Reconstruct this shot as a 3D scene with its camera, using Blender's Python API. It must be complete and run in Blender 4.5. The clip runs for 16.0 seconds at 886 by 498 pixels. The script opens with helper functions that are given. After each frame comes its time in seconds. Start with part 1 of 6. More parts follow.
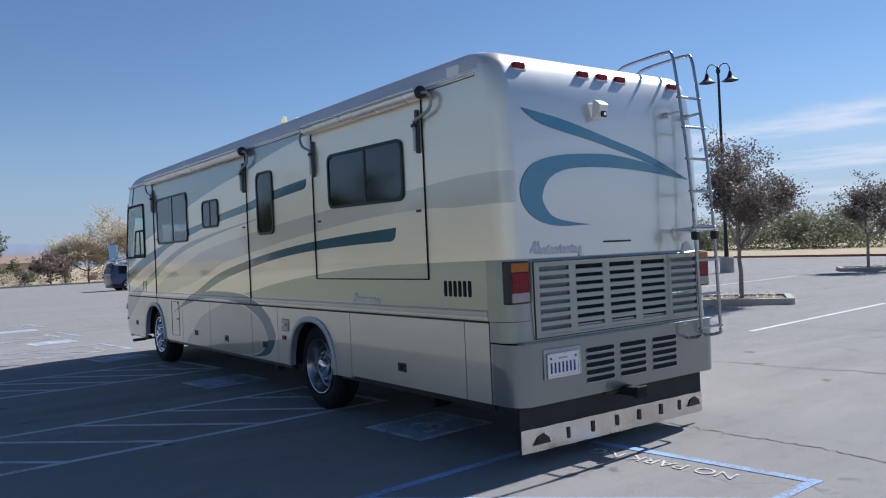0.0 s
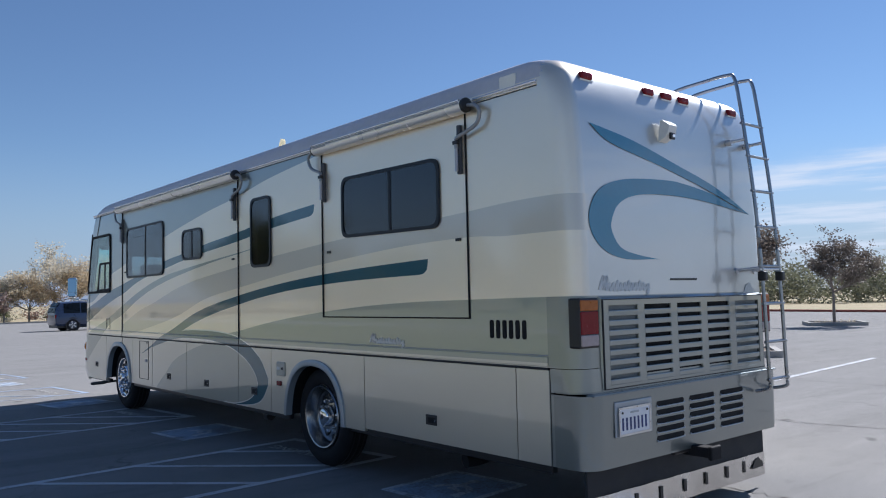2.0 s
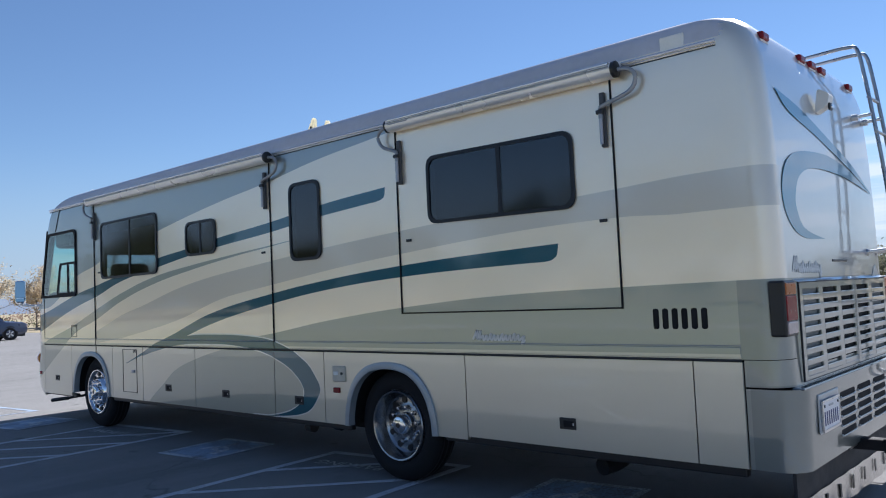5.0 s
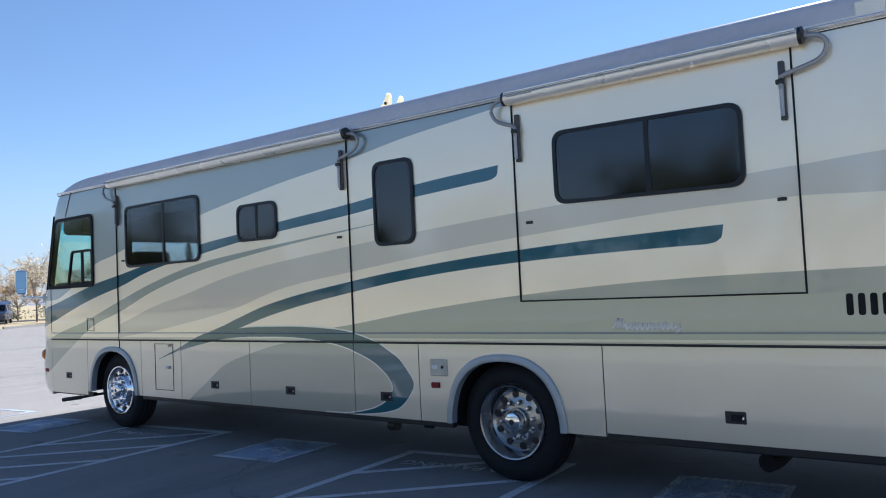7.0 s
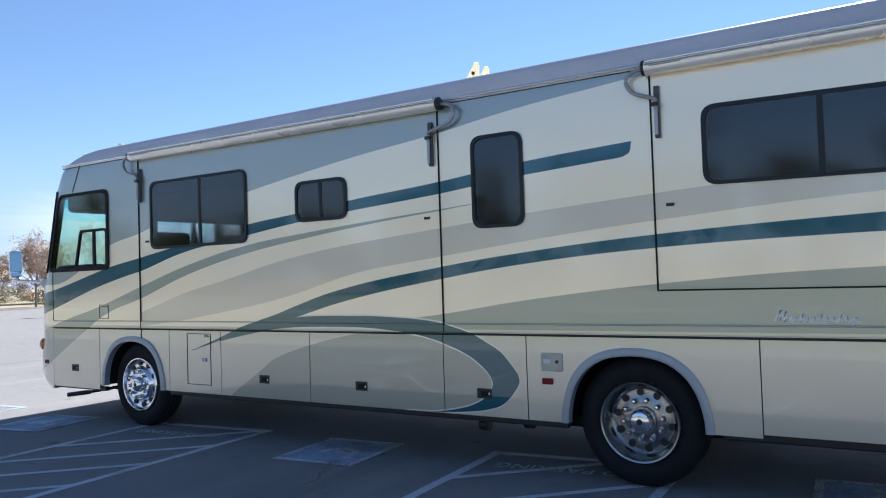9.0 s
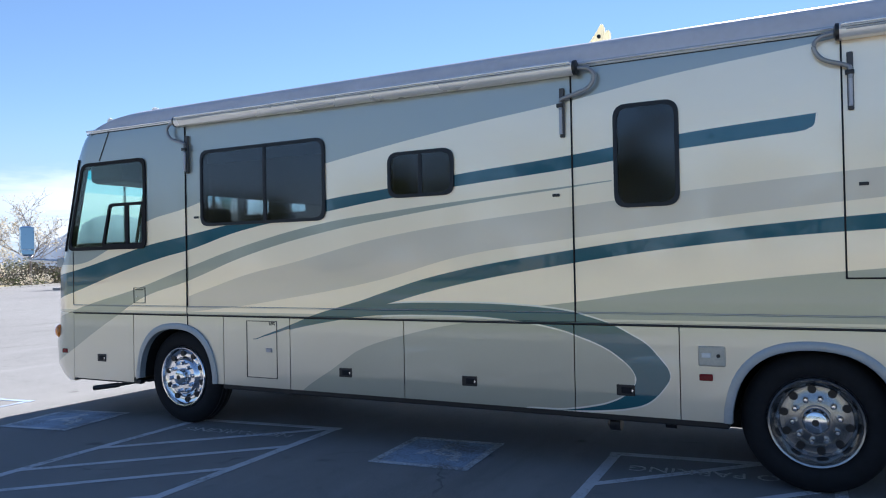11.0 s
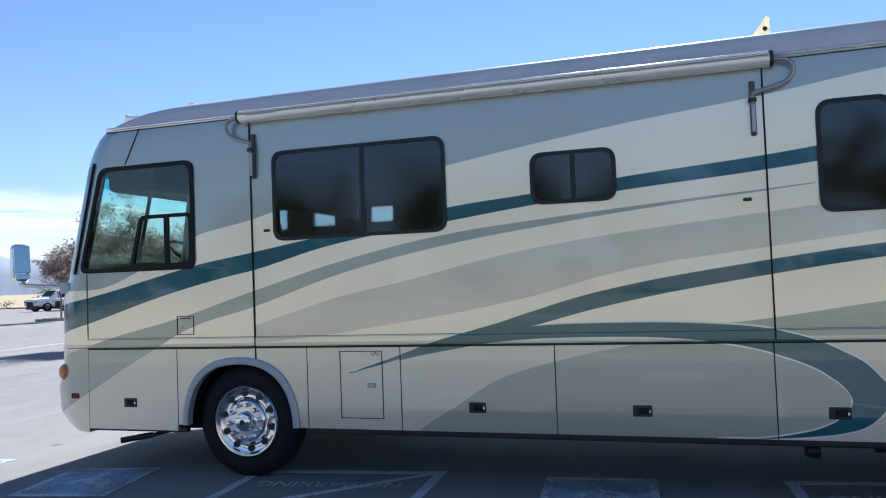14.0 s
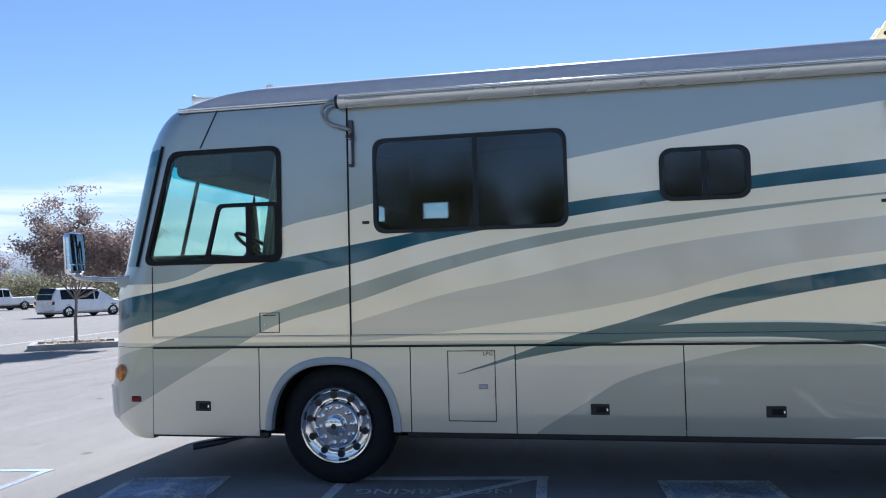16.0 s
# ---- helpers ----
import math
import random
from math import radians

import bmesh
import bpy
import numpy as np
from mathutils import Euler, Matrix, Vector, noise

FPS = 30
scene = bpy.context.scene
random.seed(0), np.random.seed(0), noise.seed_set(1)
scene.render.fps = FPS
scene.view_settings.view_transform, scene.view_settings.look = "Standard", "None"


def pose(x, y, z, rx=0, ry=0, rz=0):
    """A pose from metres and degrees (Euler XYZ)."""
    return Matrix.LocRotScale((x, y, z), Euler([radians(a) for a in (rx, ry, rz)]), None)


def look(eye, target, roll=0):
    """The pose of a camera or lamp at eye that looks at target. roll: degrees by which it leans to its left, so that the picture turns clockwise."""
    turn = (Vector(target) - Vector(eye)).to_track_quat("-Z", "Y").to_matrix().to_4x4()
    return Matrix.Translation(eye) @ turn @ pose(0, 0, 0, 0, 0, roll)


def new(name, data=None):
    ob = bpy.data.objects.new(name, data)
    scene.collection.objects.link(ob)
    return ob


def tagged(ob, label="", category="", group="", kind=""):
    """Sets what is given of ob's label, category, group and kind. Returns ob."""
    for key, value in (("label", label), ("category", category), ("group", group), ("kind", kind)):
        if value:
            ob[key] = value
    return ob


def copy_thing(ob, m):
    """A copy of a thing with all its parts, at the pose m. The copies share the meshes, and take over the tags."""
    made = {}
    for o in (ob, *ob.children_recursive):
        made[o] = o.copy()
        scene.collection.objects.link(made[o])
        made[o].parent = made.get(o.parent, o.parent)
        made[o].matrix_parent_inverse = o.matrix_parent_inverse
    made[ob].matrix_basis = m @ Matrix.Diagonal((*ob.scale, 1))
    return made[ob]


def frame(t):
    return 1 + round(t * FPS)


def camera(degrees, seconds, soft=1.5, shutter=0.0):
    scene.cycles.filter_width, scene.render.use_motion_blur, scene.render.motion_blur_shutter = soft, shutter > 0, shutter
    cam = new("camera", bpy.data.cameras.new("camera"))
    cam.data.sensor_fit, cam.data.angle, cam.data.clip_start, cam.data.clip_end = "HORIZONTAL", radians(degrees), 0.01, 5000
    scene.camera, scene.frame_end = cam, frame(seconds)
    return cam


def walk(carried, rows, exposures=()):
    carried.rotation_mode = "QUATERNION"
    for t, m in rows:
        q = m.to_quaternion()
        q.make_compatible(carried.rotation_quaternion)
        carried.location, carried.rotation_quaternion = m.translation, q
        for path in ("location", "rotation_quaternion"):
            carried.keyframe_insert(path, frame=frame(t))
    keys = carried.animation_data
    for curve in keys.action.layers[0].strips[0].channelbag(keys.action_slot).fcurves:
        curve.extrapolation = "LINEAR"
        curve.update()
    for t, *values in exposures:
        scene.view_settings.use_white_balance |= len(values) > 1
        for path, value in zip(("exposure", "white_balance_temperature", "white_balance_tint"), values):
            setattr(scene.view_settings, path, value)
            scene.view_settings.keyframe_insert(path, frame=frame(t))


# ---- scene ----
cam = camera(59.7, 16.0, 1.1)
PATH = [
    (0, (-3.763, -3.958, 1.662), (-2.575, -2.349, 1.666), -2.6),
    (0.5, (-3.84, -3.671, 1.629), (-2.643, -2.069, 1.67), -2.4),
    (1, (-3.835, -3.377, 1.603), (-2.617, -1.793, 1.685), -2.1),
    (1.5, (-3.749, -3.08, 1.595), (-2.5, -1.522, 1.705), -1.7),
    (2, (-3.799, -2.866, 1.585), (-2.513, -1.339, 1.709), -1.3),
    (2.5, (-3.891, -2.602, 1.558), (-2.568, -1.108, 1.688), -1.1),
    (3, (-3.999, -2.344, 1.566), (-2.64, -0.883, 1.693), -1.3),
    (3.5, (-4.146, -2.088, 1.563), (-2.755, -0.657, 1.688), -1.5),
    (4, (-4.316, -1.82, 1.567), (-2.895, -0.418, 1.685), -1.9),
    (4.2, (-4.368, -1.696, 1.559), (-2.932, -0.309, 1.68), -2.1),
    (6.3, (-4.879, -0.262, 1.583), (-3.329, 0.998, 1.683), -2.7),
    (6.5, (-4.941, -0.121, 1.564), (-3.381, 1.127, 1.666), -2.7),
    (7, (-5.081, 0.237, 1.572), (-3.495, 1.452, 1.667), -2.7),
    (7.5, (-5.152, 0.643, 1.602), (-3.54, 1.822, 1.686), -2.9),
    (8, (-5.243, 1.036, 1.576), (-3.608, 2.185, 1.659), -2.8),
    (8.2, (-5.272, 1.17, 1.564), (-3.631, 2.309, 1.649), -2.6),
    (10.3, (-5.503, 2.773, 1.618), (-3.758, 3.749, 1.641), -1.4),
    (10.5, (-5.486, 2.946, 1.601), (-3.737, 3.916, 1.624), -1.4),
    (11, (-5.552, 3.359, 1.588), (-3.785, 4.296, 1.618), -1.1),
    (11.5, (-5.559, 3.769, 1.583), (-3.773, 4.667, 1.62), -1.0),
    (12, (-5.6, 4.169, 1.593), (-3.79, 5.02, 1.632), -1.2),
    (12.5, (-5.621, 4.566, 1.571), (-3.783, 5.353, 1.627), -1.3),
    (13, (-5.596, 4.954, 1.586), (-3.732, 5.676, 1.654), -1.6),
    (13.5, (-5.608, 5.348, 1.601), (-3.721, 6.005, 1.676), -2.0),
    (14, (-5.624, 5.719, 1.61), (-3.72, 6.326, 1.685), -2.2),
    (14.5, (-5.662, 6.102, 1.604), (-3.745, 6.666, 1.686), -2.2),
    (15, (-5.73, 6.494, 1.613), (-3.8, 7.009, 1.693), -2.0),
    (15.5, (-5.752, 6.89, 1.613), (-3.806, 7.346, 1.688), -1.7),
    (16, (-5.761, 7.255, 1.584), (-3.803, 7.652, 1.668), -1.4),
]
EXPOSURES = [(0, 0.44, 5750, 13), (4, 0.56, 5700, 13), (6.5, 1.02, 5850, 13), (8.0, 1.13, 5850, 13), (11.0, 1.12, 5800, 13), (14.5, 1.02, 5750, 13), (16, 0.97, 5750, 13)]
walk(cam, [(t, look(eye, target, roll)) for t, eye, target, roll in PATH], EXPOSURES)

# ---- world, sun, exposure ----
SUN_EL, SUN_AZ = 43.0, 85.5
world = bpy.data.worlds.new("world")
scene.world = world
world.use_nodes = True
wn, wl = world.node_tree.nodes, world.node_tree.links
wn.clear()
sky = wn.new("ShaderNodeTexSky")
sky.sky_type, sky.sun_disc = "NISHITA", False
sky.sun_elevation, sky.sun_rotation = radians(SUN_EL), radians(SUN_AZ)
sky.air_density, sky.dust_density, sky.ozone_density = 1.0, 0.0, 3.5
wco = wn.new("ShaderNodeTexCoord")
wsep = wn.new("ShaderNodeSeparateXYZ")
wl.new(wco.outputs["Generated"], wsep.inputs[0])
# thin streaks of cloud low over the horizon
def wmath(op, a, b, c=None):
    m = wn.new("ShaderNodeMath")
    m.operation = op
    for k, v in enumerate((a, b) if c is None else (a, b, c)):
        if isinstance(v, bpy.types.NodeSocket):
            wl.new(v, m.inputs[k])
        else:
            m.inputs[k].default_value = v
    return m.outputs[0]


def wstep(value, lo, hi):
    m = wn.new("ShaderNodeMapRange")
    m.interpolation_type = "SMOOTHSTEP"
    m.inputs["From Min"].default_value, m.inputs["From Max"].default_value = lo, hi
    wl.new(value, m.inputs["Value"])
    return m.outputs[0]


def wnoise(stretch, scale, detail, rough):
    mp = wn.new("ShaderNodeMapping")
    mp.inputs["Scale"].default_value = stretch
    wl.new(wco.outputs["Generated"], mp.inputs[0])
    t = wn.new("ShaderNodeTexNoise")
    t.inputs["Scale"].default_value, t.inputs["Detail"].default_value, t.inputs["Roughness"].default_value = scale, detail, rough
    wl.new(mp.outputs[0], t.inputs["Vector"])
    return t.outputs["Fac"]


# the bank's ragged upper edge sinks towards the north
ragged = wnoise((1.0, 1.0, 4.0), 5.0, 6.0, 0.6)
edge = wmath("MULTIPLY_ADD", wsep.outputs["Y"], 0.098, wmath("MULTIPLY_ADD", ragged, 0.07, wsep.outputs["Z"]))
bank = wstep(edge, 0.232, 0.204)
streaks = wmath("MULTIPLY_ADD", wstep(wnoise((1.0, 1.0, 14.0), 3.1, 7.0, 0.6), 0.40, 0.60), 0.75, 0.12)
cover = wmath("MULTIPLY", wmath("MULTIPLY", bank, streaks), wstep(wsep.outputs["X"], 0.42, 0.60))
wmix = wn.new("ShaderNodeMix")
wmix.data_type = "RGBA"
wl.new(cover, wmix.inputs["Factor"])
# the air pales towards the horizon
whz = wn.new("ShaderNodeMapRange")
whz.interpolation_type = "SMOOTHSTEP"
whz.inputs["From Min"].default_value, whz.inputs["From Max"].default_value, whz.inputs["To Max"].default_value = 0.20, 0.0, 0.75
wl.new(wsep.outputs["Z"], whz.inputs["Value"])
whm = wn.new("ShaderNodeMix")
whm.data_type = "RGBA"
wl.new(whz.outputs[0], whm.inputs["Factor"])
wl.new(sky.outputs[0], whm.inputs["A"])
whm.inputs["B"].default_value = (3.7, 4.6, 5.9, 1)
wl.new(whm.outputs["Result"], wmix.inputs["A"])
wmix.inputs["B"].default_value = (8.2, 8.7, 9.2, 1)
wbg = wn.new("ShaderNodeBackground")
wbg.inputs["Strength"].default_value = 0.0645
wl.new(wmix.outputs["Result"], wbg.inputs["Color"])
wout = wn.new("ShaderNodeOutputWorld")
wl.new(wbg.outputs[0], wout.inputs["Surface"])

sun_data = bpy.data.lights.new("sun", "SUN")
sun_data.energy, sun_data.angle, sun_data.color = 5.0, radians(0.53), (1.0, 0.94, 0.84)
sun = new("sun", sun_data)
sa, se = radians(SUN_AZ), radians(SUN_EL)
sun.matrix_world = look((math.sin(sa) * math.cos(se) * 100, math.cos(sa) * math.cos(se) * 100, math.sin(se) * 100), (0, 0, 0))


# ---- materials ----
class Nodes:
    """Short hand for one material's nodes."""

    def __init__(self, name):
        self.mat = bpy.data.materials.new(name)
        self.mat.use_nodes = True
        self.n, self.l = self.mat.node_tree.nodes, self.mat.node_tree.links
        self.bsdf = self.n["Principled BSDF"]
        self.pos = self.n.new("ShaderNodeNewGeometry").outputs["Position"]
        self.obj = self.n.new("ShaderNodeTexCoord").outputs["Object"]

    def put(self, socket, value):
        if isinstance(value, bpy.types.NodeSocket):
            self.l.new(value, socket)
        elif isinstance(value, (tuple, list)) and len(value) == 3 and socket.type == "RGBA":
            socket.default_value = (*value, 1)
        else:
            socket.default_value = value

    def math(self, op, a, b=0.0, c=None, clamp=False):
        m = self.n.new("ShaderNodeMath")
        m.operation, m.use_clamp = op, clamp
        self.put(m.inputs[0], a)
        self.put(m.inputs[1], b)
        if c is not None:
            self.put(m.inputs[2], c)
        return m.outputs[0]

    def noise(self, scale, detail=4.0, rough=0.55, vec=None, stretch=None):
        t = self.n.new("ShaderNodeTexNoise")
        t.inputs["Scale"].default_value, t.inputs["Detail"].default_value, t.inputs["Roughness"].default_value = scale, detail, rough
        v = vec or self.obj
        if stretch:
            m = self.n.new("ShaderNodeMapping")
            m.inputs["Scale"].default_value = stretch
            self.l.new(v, m.inputs[0])
            v = m.outputs[0]
        self.l.new(v, t.inputs["Vector"])
        return t.outputs["Fac"]

    def ramp(self, value, lo, hi, a=0.0, b=1.0):
        m = self.n.new("ShaderNodeMapRange")
        self.put(m.inputs["Value"], value)
        for k, v in (("From Min", lo), ("From Max", hi), ("To Min", a), ("To Max", b)):
            m.inputs[k].default_value = v
        return m.outputs[0]

    def mix(self, fac, a, b, mode="MIX"):
        m = self.n.new("ShaderNodeMix")
        m.data_type, m.blend_type = "RGBA", mode
        self.put(m.inputs["Factor"], fac)
        self.put(m.inputs["A"], a)
        self.put(m.inputs["B"], b)
        return m.outputs["Result"]

    def bump(self, height, strength, distance):
        b = self.n.new("ShaderNodeBump")
        b.inputs["Strength"].default_value, b.inputs["Distance"].default_value = strength, distance
        self.l.new(height, b.inputs["Height"])
        self.l.new(b.outputs[0], self.bsdf.inputs["Normal"])

    def random(self):
        return self.n.new("ShaderNodeObjectInfo").outputs["Random"]

    def island(self):
        return self.n.new("ShaderNodeNewGeometry").outputs["Random Per Island"]

    def done(self, color, rough=0.5, metal=0.0, **more):
        self.put(self.bsdf.inputs["Base Color"], color)
        self.put(self.bsdf.inputs["Roughness"], rough)
        self.put(self.bsdf.inputs["Metallic"], metal)
        for k, v in more.items():
            self.put(self.bsdf.inputs[k.replace("_", " ")], v)
        return self.mat


def simple(name, color, rough=0.5, metal=0.0, vary=0.15, scale=6.0, bump=0.0, **more):
    """A plain surface with two scales of slight variation."""
    m = Nodes(name)
    big, fine = m.noise(scale), m.noise(scale * 14, 3.0)
    f = m.math("ADD", m.math("MULTIPLY", big, 0.65), m.math("MULTIPLY", fine, 0.35))
    lo, hi = tuple(c * (1 - vary) for c in color), tuple(min(1, c * (1 + vary)) for c in color)
    col = m.mix(m.ramp(f, 0.35, 0.65), lo, hi)
    if bump:
        m.bump(fine, bump, 0.01)
    return m.done(col, m.ramp(big, 0.3, 0.7, max(0.02, rough * 0.85), min(1, rough * 1.15)), metal, **more)


def paint_material():
    """The motorhome's coat: cream with teal, sage and grey sweeps along its side (y forward, z up, in metres)."""
    m = Nodes("motorhome_paint")
    sp = m.n.new("ShaderNodeSeparateXYZ")
    m.l.new(m.pos, sp.inputs[0])
    X, Y, Z = sp.outputs

    def curve(points, lo=0.0, hi=12.0):
        c = m.n.new("ShaderNodeFloatCurve")
        cv = c.mapping.curves[0]
        pts = sorted(((y - lo) / (hi - lo), z / 4.0) for y, z in points if lo <= y <= hi)
        pts = [(0.0, pts[0][1])] + pts if pts[0][0] > 0.001 else pts
        pts = pts + [(1.0, pts[-1][1])] if pts[-1][0] < 0.999 else pts
        cv.points[0].location, cv.points[1].location = pts[0], pts[-1]
        for p in pts[1:-1]:
            cv.points.new(*p)
        for p in cv.points:
            p.handle_type = "AUTO_CLAMPED"
        c.mapping.update()
        m.l.new(m.math("DIVIDE", m.math("SUBTRACT", Y, lo), hi - lo), c.inputs["Value"])
        return m.math("MULTIPLY", c.outputs[0], 4.0)

    def step(d, k=260.0):
        return m.math("MULTIPLY_ADD", d, k, 0.5, clamp=True)

    def below(c):
        return step(m.math("SUBTRACT", c, Z))

    def above(c):
        return step(m.math("SUBTRACT", Z, c))

    def y_more(v):
        return step(m.math("SUBTRACT", Y, v))

    def y_less(v):
        return step(m.math("SUBTRACT", v, Y))

    def both(*a):
        r = a[0]
        for b in a[1:]:
            r = m.math("MULTIPLY", r, b)
        return r

    def no(a):
        return m.math("SUBTRACT", 1.0, a)

    def fine(points, lo, hi):
        """A curve that is drawn more finely on one stretch."""
        wide_one, near_one = curve(points), curve(points, lo, hi)
        inside_it = m.math("MULTIPLY", step(m.math("SUBTRACT", Y, lo), 2000), step(m.math("SUBTRACT", hi, Y), 2000))
        return m.math("MULTIPLY_ADD", m.math("SUBTRACT", near_one, wide_one), inside_it, wide_one)

    near = step(m.math("SUBTRACT", 0.9, X), 20)
    cream, tan, sage, teal = (0.95, 0.83, 0.665), (0.66, 0.60, 0.52), (0.375, 0.395, 0.35), (0.012, 0.092, 0.140)
    silver, mist = (0.635, 0.61, 0.525), (0.375, 0.41, 0.405)
    # back wall differs from the cream: the sky's reflection is put into its colour
    rear_sky_tone = m.math("MULTIPLY", step(m.math("SUBTRACT", 0.50, Y), 14), step(m.math("SUBTRACT", X, 0.12), 14))
    col = m.mix(rear_sky_tone, cream, (0.57, 0.575, 0.56))
    # lower body
    col = m.mix(below(curve([(0, 1.135), (12, 1.135)])), col, silver)
    # upper sage-grey field over the cab
    s8 = curve([(2.6, 3.06), (3.4, 2.97), (3.65, 2.945), (4.5, 2.865), (5.18, 2.77), (6.2, 2.655), (7.46, 2.47), (8.97, 2.205), (9.2, 2.15), (9.71, 2.05), (10.28, 1.78), (10.9, 1.62)])
    col = m.mix(both(above(s8), below(curve([(0, 3.5)])), y_more(2.3)), col, mist)
    # grey-tan band
    t3 = curve([(0.5, 2.24), (0.9, 2.235), (1.35, 2.21), (3.4, 2.11), (5.35, 1.96), (6.84, 1.80), (7.93, 1.58), (8.36, 1.50), (8.81, 1.38), (9.19, 1.27), (9.5, 1.15)])
    b3 = curve([(0.5, 2.0), (0.9, 2.0), (1.35, 2.02), (3.38, 1.92), (5.36, 1.72), (6.09, 1.63), (6.99, 1.42), (8.0, 1.26), (8.72, 1.17), (9.5, 1.12)])
    col = m.mix(both(below(t3), above(b3), y_less(9.17), step(m.math("SUBTRACT", 0.16, X), 12), above(curve([(0, 1.12)]))), col, tan)
    # sage field low at the back
    s9 = curve([(0, 1.575), (0.59, 1.57), (1.38, 1.56), (2.15, 1.545), (3.01, 1.50), (4.36, 1.375), (5.2, 1.26), (5.7, 1.2), (6.2, 1.1)])
    col = m.mix(both(below(s9), y_less(5.75), above(curve([(0, 1.135), (0.56, 1.135), (0.62, 1.135)]))), col, sage)
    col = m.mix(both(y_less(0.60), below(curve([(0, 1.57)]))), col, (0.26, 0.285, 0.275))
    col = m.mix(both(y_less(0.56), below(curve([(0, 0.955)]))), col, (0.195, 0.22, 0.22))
    # narrow sage sweep
    t2 = curve([(4.6, 2.16), (5.35, 2.12), (5.93, 2.08), (6.7, 2.02), (7.5, 1.94), (8.35, 1.78), (9.18, 1.56), (9.92, 1.35), (10.62, 1.19), (10.87, 1.12), (11.17, 1.04), (11.5, 0.95)])
    b2 = curve([(4.6, 2.155), (5.35, 2.105), (5.93, 2.055), (6.7, 1.97), (7.5, 1.86), (8.36, 1.68), (9.18, 1.43), (9.76, 1.28), (10.16, 1.09), (10.55, 0.89), (10.89, 0.70), (11.18, 0.55), (11.5, 0.4)])
    col = m.mix(both(below(t2), above(b2), y_more(4.9), near), col, sage)
    # upper teal sweep
    t1 = curve([(3.3, 2.515), (3.55, 2.50), (4.4, 2.445), (5.2, 2.36), (6.17, 2.28), (6.8, 2.21), (7.44, 2.15), (8.81, 1.94), (9.19, 1.88), (9.72, 1.80), (10.0, 1.74), (10.87, 1.55), (11.12, 1.51), (11.5, 1.45)])
    b1 = fine([(3.3, 2.6), (3.545, 2.50), (3.555, 2.44), (3.59, 2.405), (3.65, 2.39), (3.76, 2.383), (4.41, 2.34), (5.2, 2.26), (6.17, 2.185), (6.79, 2.125), (7.44, 2.045), (8.44, 1.91), (9.19, 1.73), (9.42, 1.69), (10.05, 1.55), (10.87, 1.32), (11.15, 1.25), (11.5, 1.15)], 3.54, 4.41)
    teal_mask = both(below(t1), above(b1), y_more(3.54), near)
    # lower teal sweep and its hook
    t4 = fine([(1.6, 1.89), (1.83, 1.885), (3.4, 1.82), (4.42, 1.74), (5.21, 1.65), (6.33, 1.475), (6.925, 1.315), (7.087, 1.265), (7.334, 1.201), (7.629, 1.121), (7.887, 1.031), (8.062, 0.972), (8.195, 0.93), (8.329, 0.892)], 7.334, 8.33)
    b4 = m.math("ADD", 0.0, fine([(1.7, 1.99), (1.832, 1.88), (1.845, 1.81), (1.885, 1.773), (1.965, 1.763), (2.1, 1.762), (3.4, 1.725), (4.42, 1.65), (5.21, 1.55), (6.23, 1.38), (6.95, 1.205), (7.337, 1.114), (7.631, 1.05), (7.888, 0.997), (8.063, 0.951), (8.195, 0.917), (8.329, 0.886)], 7.337, 8.33))
    tip4 = curve([(1.83, 1.89), (1.834, 1.86), (1.845, 1.81), (1.862, 1.79), (1.885, 1.775), (1.92, 1.767), (1.965, 1.763), (2.1, 1.762)], 1.83, 2.1)
    b4 = m.math("MULTIPLY_ADD", m.math("SUBTRACT", tip4, b4), y_less(2.1), b4)
    teal_mask = m.math("MAXIMUM", teal_mask, both(below(t4), above(b4), y_more(1.82), y_less(8.33), near))
    to = fine([(4.3, 0.745), (4.512, 0.745), (4.516, 0.768), (4.522, 0.785), (4.535, 0.807), (4.553, 0.83), (4.585, 0.868), (4.66, 0.95), (4.79, 1.03), (4.93, 1.10), (5.19, 1.18), (5.65, 1.23), (6.31, 1.245), (6.95, 1.22), (7.5, 1.12), (7.9, 1.02)], 4.512, 5.19)
    bo = fine([(4.3, 0.745), (4.512, 0.745), (4.516, 0.722), (4.522, 0.706), (4.535, 0.684), (4.56, 0.65), (4.60, 0.602), (4.67, 0.545), (4.8, 0.5), (4.95, 0.475), (5.29, 0.447), (5.6, 0.44), (6.0, 0.0)], 4.512, 5.29)
    ti = fine([(4.6, 0.705), (4.752, 0.705), (4.756, 0.728), (4.764, 0.748), (4.78, 0.775), (4.81, 0.81), (4.87, 0.86), (4.96, 0.92), (5.25, 1.035), (5.65, 1.11), (6.32, 1.145), (6.98, 1.13), (7.5, 1.06), (7.9, 0.985), (8.1, 0.94)], 4.752, 5.25)
    bi = fine([(4.6, 0.705), (4.752, 0.705), (4.756, 0.682), (4.764, 0.664), (4.78, 0.64), (4.83, 0.59), (4.94, 0.53), (5.1, 0.485), (5.29, 0.452), (5.6, 0.44), (6.0, 0.0)], 4.752, 5.29)
    inside = both(below(ti), above(bi), y_more(4.752))
    outside = both(below(to), above(bo), y_more(4.512), y_less(7.9))
    # pale pinstripe that edges the hook
    wide = both(below(m.math("ADD", to, 0.012)), above(m.math("SUBTRACT", bo, 0.012)), y_more(4.508), y_less(6.9))
    thin = both(below(m.math("SUBTRACT", ti, 0.012)), above(m.math("ADD", bi, 0.012)), y_more(4.764))
    col = m.mix(both(wide, no(thin), near), col, (0.72, 0.74, 0.72))
